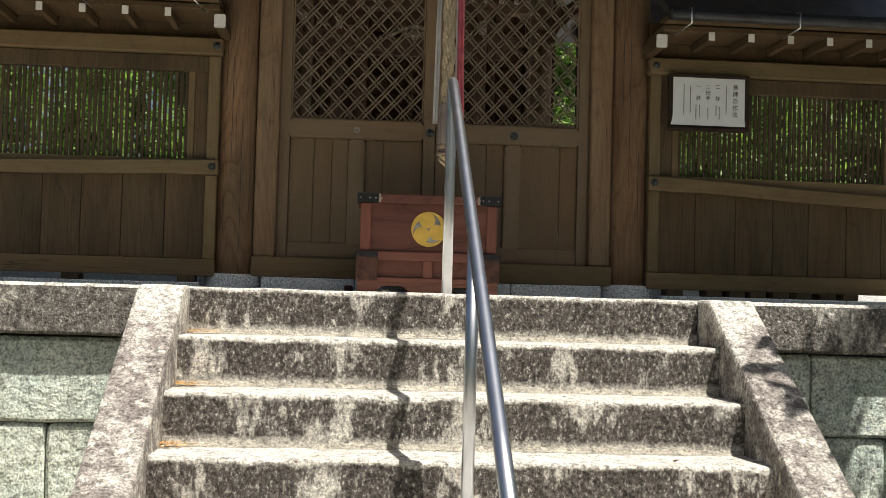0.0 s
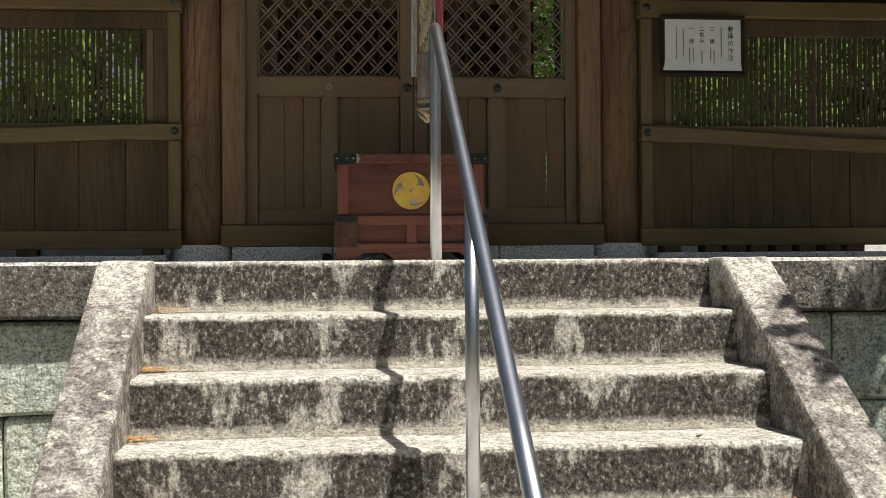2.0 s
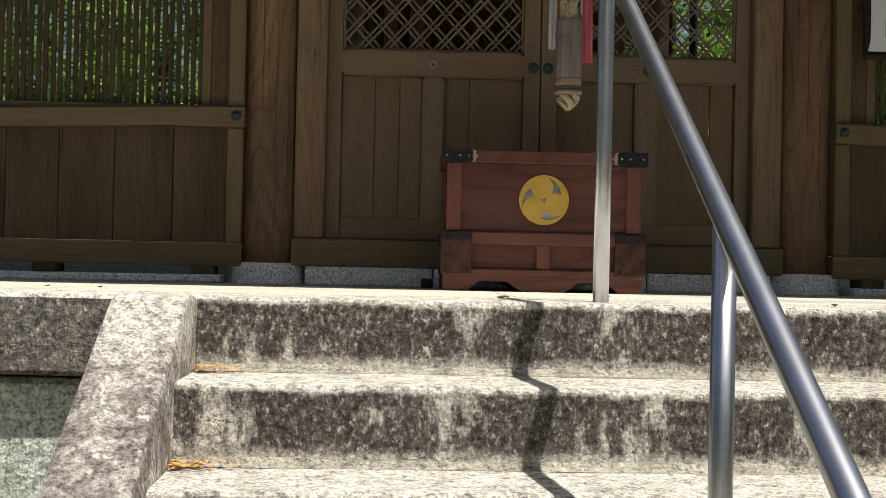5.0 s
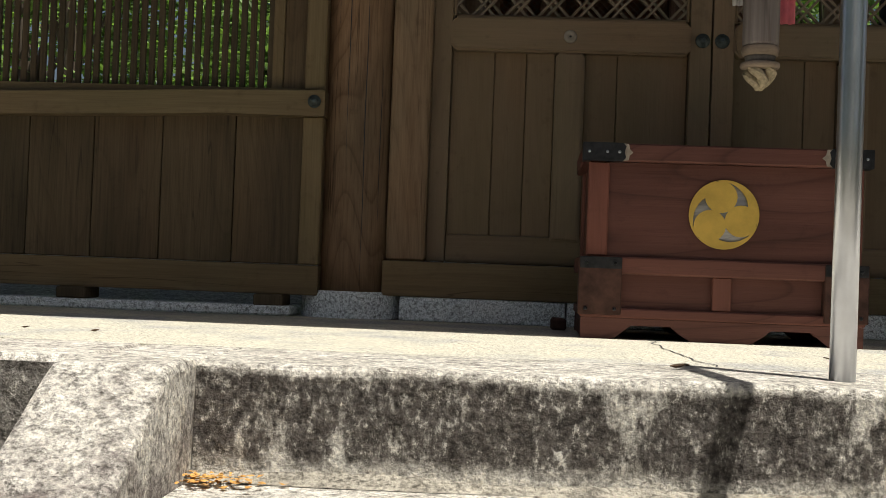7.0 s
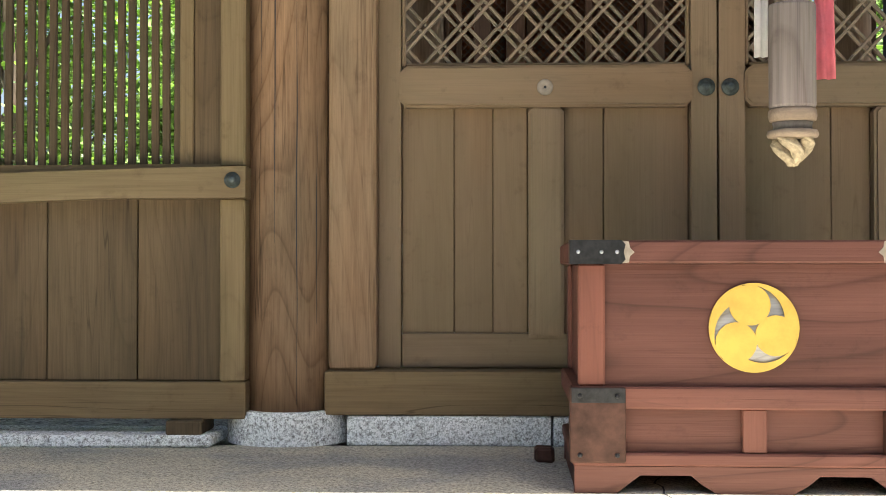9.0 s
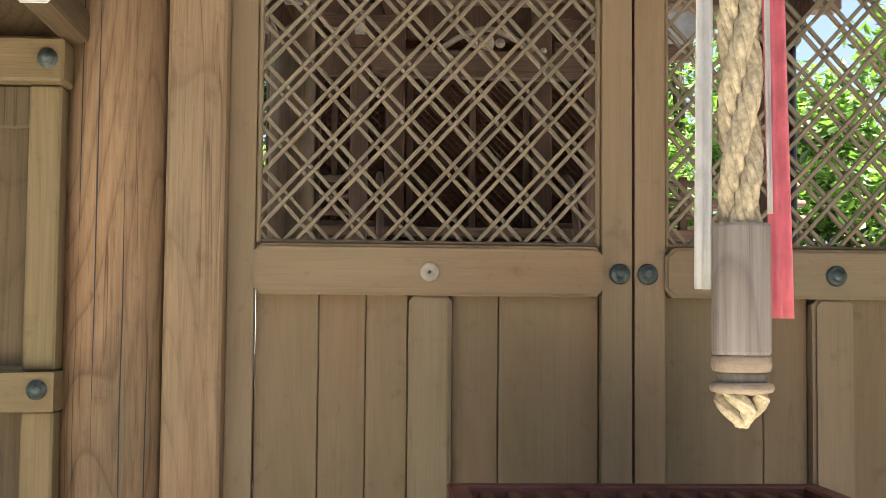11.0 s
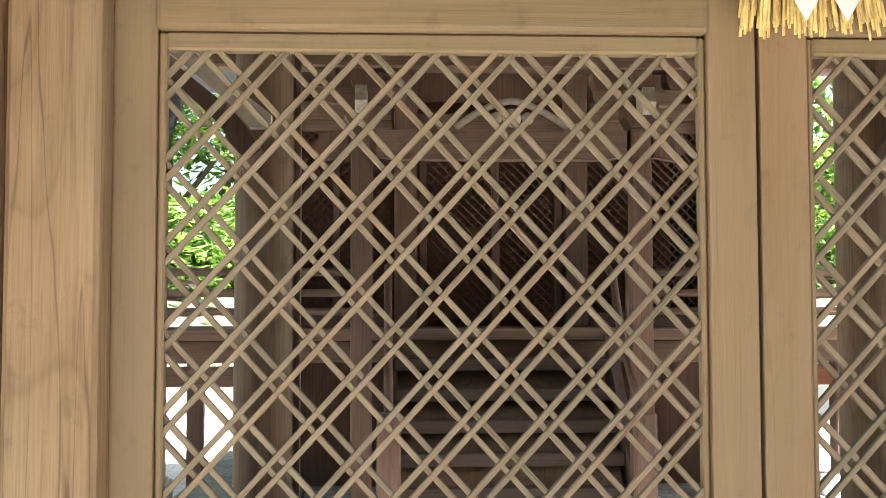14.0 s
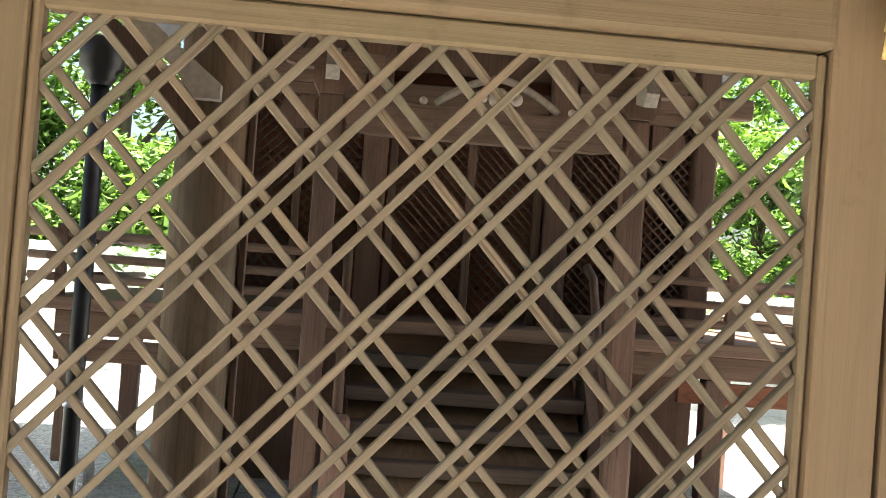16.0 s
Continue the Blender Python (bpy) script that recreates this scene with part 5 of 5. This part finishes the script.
    for q, rr in ((0.0, 0.045), (-0.07, 0.028), (0.07, 0.028), (-0.3, 0.018), (0.3, 0.018)):
        part("carved_flower", lathe([(rr, 0.0), (rr * 0.85, -0.012), (0.0, -0.02)], 10, "y", (C + q, PY + 0.03, 2.34 if abs(q) < 0.2 else 2.305)), M_PEG, h, "pale carved flower")
    part("purlin", box(C - 1.9, C + 1.9, PY - 0.01, PY + 0.12, 2.555, 2.65, 0.01), W_HALLX, h)
    # doors of the middle bay
    part("door_head", box(C - 0.385, C + 0.385, WY, WY + 0.05, 2.36, 2.46, 0.005), W_HALLX, h)
    part("door_stile", box(C + 0.005, C + 0.045, WY - 0.01, WY + 0.04, FL + 0.002, 2.36, 0.004), W_HALL, h)
    for xx in (-0.36, 0.36):
        part("door_stile", box(C + xx - 0.02, C + xx + 0.02, WY - 0.008, WY + 0.04, FL + 0.002, 2.36, 0.004), W_HALL, h)
    fine_lattice(C - 0.34, C + 0.004, 1.36, 2.36, WY + 0.01, h)
    fine_lattice(C + 0.046, C + 0.34, 1.36, 2.36, WY + 0.01, h)
    part("inner_wall", box(C - 1.2, C + 1.2, 7.6, 7.66, 0.5, 3.2, 0.0), W_RED2, h)
    for sg in (-1, 1):
        part("side_wall", box(min(C + sg * 1.16, C + sg * 1.22), max(C + sg * 1.16, C + sg * 1.22), WY + 0.07, 8.6, FL, 3.0, 0.0), W_HALL, h)
    part("upper_wall", box(C - 1.2, C + 1.2, WY + 0.062, WY + 0.1, 2.53, 3.2, 0.0), W_HALL, h)
    # veranda, stair and railings
    part("veranda_floor", box(C - 1.85, C + 1.85, VY, 8.6, FL - 0.06, FL, 0.006), W_HALLX, h)
    part("veranda_beam", box(C - 1.8, C + 1.8, VY + 0.1, VY + 0.18, FL - 0.17, FL - 0.062, 0.005), W_HALLX, h)
    part("under_wall", box(C - 1.2, C + 1.2, WY + 0.02, WY + 0.06, 0.5, FL - 0.07, 0.0), W_HALL, h)
    for i in range(5):
        z1 = FL - 0.14 - i * 0.135
        part("step", box(C - 0.52, C + 0.5, VY - 0.01 - (i + 1) * 0.12, VY + 0.02 - i * 0.12, z1 - 0.06, z1, 0.006), W_STAIR, h)
    part("stair_back", prism_x([(VY + 0.02, 0.5), (VY + 0.02, FL - 0.16), (VY - 0.58, 0.6), (VY - 0.58, 0.5)], C - 0.5, C + 0.48), W_DARK, h)
    for sg in (-1, 1):
        xs = C - 0.01 + sg * 0.535
        part("stringer", prism_x([(VY, FL - 0.01), (VY, 1.0), (VY - 0.55, 0.48), (VY - 0.68, 0.5), (VY - 0.66, 0.62)], xs - 0.022, xs + 0.022), W_HALL, h)
        part("newel", box(xs - 0.05, xs + 0.05, VY - 0.8, VY - 0.7, 0.5, 0.98, 0.012), W_HALL, h)
        part("stair_rail", tube([(xs, VY + 0.05, 1.62), (xs, VY - 0.1, 1.57), (xs, VY - 0.3, 1.28), (xs, VY - 0.7, 0.97)], 0.02, 10), W_HALL, h)
        for zz in (FL + 0.08, FL + 0.17, FL + 0.27):
            part("rail", tube([(C + sg * 0.62, VY + 0.06, zz), (C + sg * 1.92, VY + 0.06, zz)], 0.02, 10), W_HALLX, h)
            part("rail", tube([(C + sg * 1.8, VY - 0.06, zz), (C + sg * 1.8, 8.6, zz)], 0.02, 10), W_HALL, h)
        for xx in (0.64, 1.2, 1.78):
            part("rail_post", box(C + sg * xx - 0.022, C + sg * xx + 0.022, VY + 0.04, VY + 0.08, FL, FL + 0.31, 0.003), W_HALL, h)
        for xx in (1.17, 1.72):
            part("veranda_post", box(C + sg * xx - 0.05, C + sg * xx + 0.05, VY + 0.1, VY + 0.2, 0.6, FL - 0.17, 0.006), W_HALL, h)
            part("post_stone", box(C + sg * xx - 0.12, C + sg * xx + 0.12, VY + 0.03, VY + 0.27, 0.26, 0.6, 0.03, 2), S_GRANITE, h)
        part("veranda_post", box(C + sg * 1.72 - 0.05, C + sg * 1.72 + 0.05, 7.9, 8.0, 0.3, FL - 0.06, 0.006), W_HALL, h)
        part("lower_tie", box(min(C + sg * 1.0, C + sg * 1.8), max(C + sg * 1.0, C + sg * 1.8), VY + 0.12, VY + 0.16, 1.04, 1.14, 0.004), W_RED2 if sg > 0 else W_HALLX, h)
    # roof with a row of rafters
    bm = prism_x([(4.85, 2.66), (4.85, 2.74), (6.2, 3.15), (7.6, 4.2), (7.8, 4.22), (9.2, 3.2), (9.2, 3.1), (7.7, 4.05), (6.2, 3.05)], C - 2.05, C + 2.05)
    roof = part("roof", bm, M_TILE, h)
    for i in range(32):
        x = C - 1.95 + i * 0.126
        raf = part("rafter", prism_x([(4.98, 2.6), (4.98, 2.645), (6.2, 3.0), (6.2, 2.955)], x - 0.02, x + 0.02), W_HALL, roof)
        part("rafter", box(x - 0.018, x + 0.018, 5.25, 5.3, 2.555, 2.6, 0.002), M_PEG, roof)
    part("eaves_board", box(C - 2.05, C + 2.05, 4.86, 4.98, 2.63, 2.665, 0.003), M_PEG, roof)
    # the porch frame and the roof on it sit low over the stair
    for ob in h.children:
        if ob.name.split(".")[0] in ("porch_beam", "bracket_block", "bracket_arm", "bearing_block", "beam_nose", "carved_strut", "carved_flower", "purlin", "roof"):
            ob.location.z -= 0.085
    return h


W_STAIR = wood("dark_stair_wood", (0.03, 0.02, 0.015), (0.065, 0.045, 0.033), (0.1, 0.072, 0.055), axis="x", rings=0.2)
W_RED2 = wood("reddish_tie_wood", (0.1, 0.035, 0.02), (0.2, 0.075, 0.04), (0.28, 0.12, 0.065), axis="x")
main_hall()

# trees round the court
spots = [(-6.0, 12.5, 5.5, 2.3, 0), (-3.4, 16.8, 6.5, 2.4, 0), (-1.2, 17.5, 6.5, 2.2, 0), (1.6, 17.2, 5.0, 2.2, 0), (6.0, 12.5, 4.5, 2.0, 0), (4.0, 16.8, 5.2, 2.2, 0), (6.2, 9.5, 3.4, 1.8, 0), (-6.8, 8.5, 5.5, 2.5, 0),
         (0.2, 20.0, 9.0, 3.2, 0), (-5.4, 19.5, 9.0, 3.0, 0), (5.2, 19.8, 6.4, 2.6, 0), (-3.0, 22.0, 10.0, 3.2, 0), (2.8, 22.5, 7.4, 2.8, 0), (7.5, 15.5, 4.4, 2.3, 0), (-8.0, 15.0, 8.0, 3.0, 0)]
for i, (x, y, hh, sp, _) in enumerate(spots):
    tree(x, y, 0.26, hh, sp, 8500, 0.19, M_LEAF, "leafy green tree behind the court in sun", 0.1, 20 + i)
for i, (x, y, hh, sp) in enumerate(((-3.4, 5.0, 2.6, 1.2), (3.6, 5.2, 2.6, 1.2), (-4.9, 6.5, 3.2, 1.4), (5.2, 6.6, 3.0, 1.4))):
    tree(x, y, 0.2, hh, sp, 1000, 0.1, M_LEAF, "dense green shrub growing in the gravel court", 0.05, 40 + i, "shrub")

for i in range(9):
    x = -6.4 + i * 1.6
    tree(x, 15.6 + 0.5 * (i % 2), 0.26, 2.9 + 0.5 * math.sin(i * 2.1), 1.25, 5000, 0.14, M_LEAF, "bright green shrub behind the plaster wall", 0.15, 90 + i, "shrub")

# the grove in front of the stair: out of view, added to cut sky light
for i, (x, y, hh, sp) in enumerate(((-7.5, -2.0, 9, 3.0), (-7.0, -7.5, 10, 3.2), (-2.6, -10.5, 10, 3.2), (2.2, -11.0, 11, 3.4), (7.0, -8.5, 10, 3.2), (8.0, -3.5, 9, 3.0))):
    tree(x, y, GROUND, hh * 0.6, sp, 9000, 0.3, M_LEAFD, "unseen tall dark evergreen tree added to block sky light", 0.08, 60 + i)
tree(3.9, -1.5, GROUND, 6.8, 2.3, 4600, 0.19, M_LEAFD, "leafy evergreen tree beside the stair", 0.55, 77)
# added out of view: keeps sky light off the east fence
tree(5.1, -1.3, GROUND, 5.2, 1.8, 5200, 0.17, M_LEAFD, "unseen low evergreen tree added to darken the east fence", 0.08, 81)
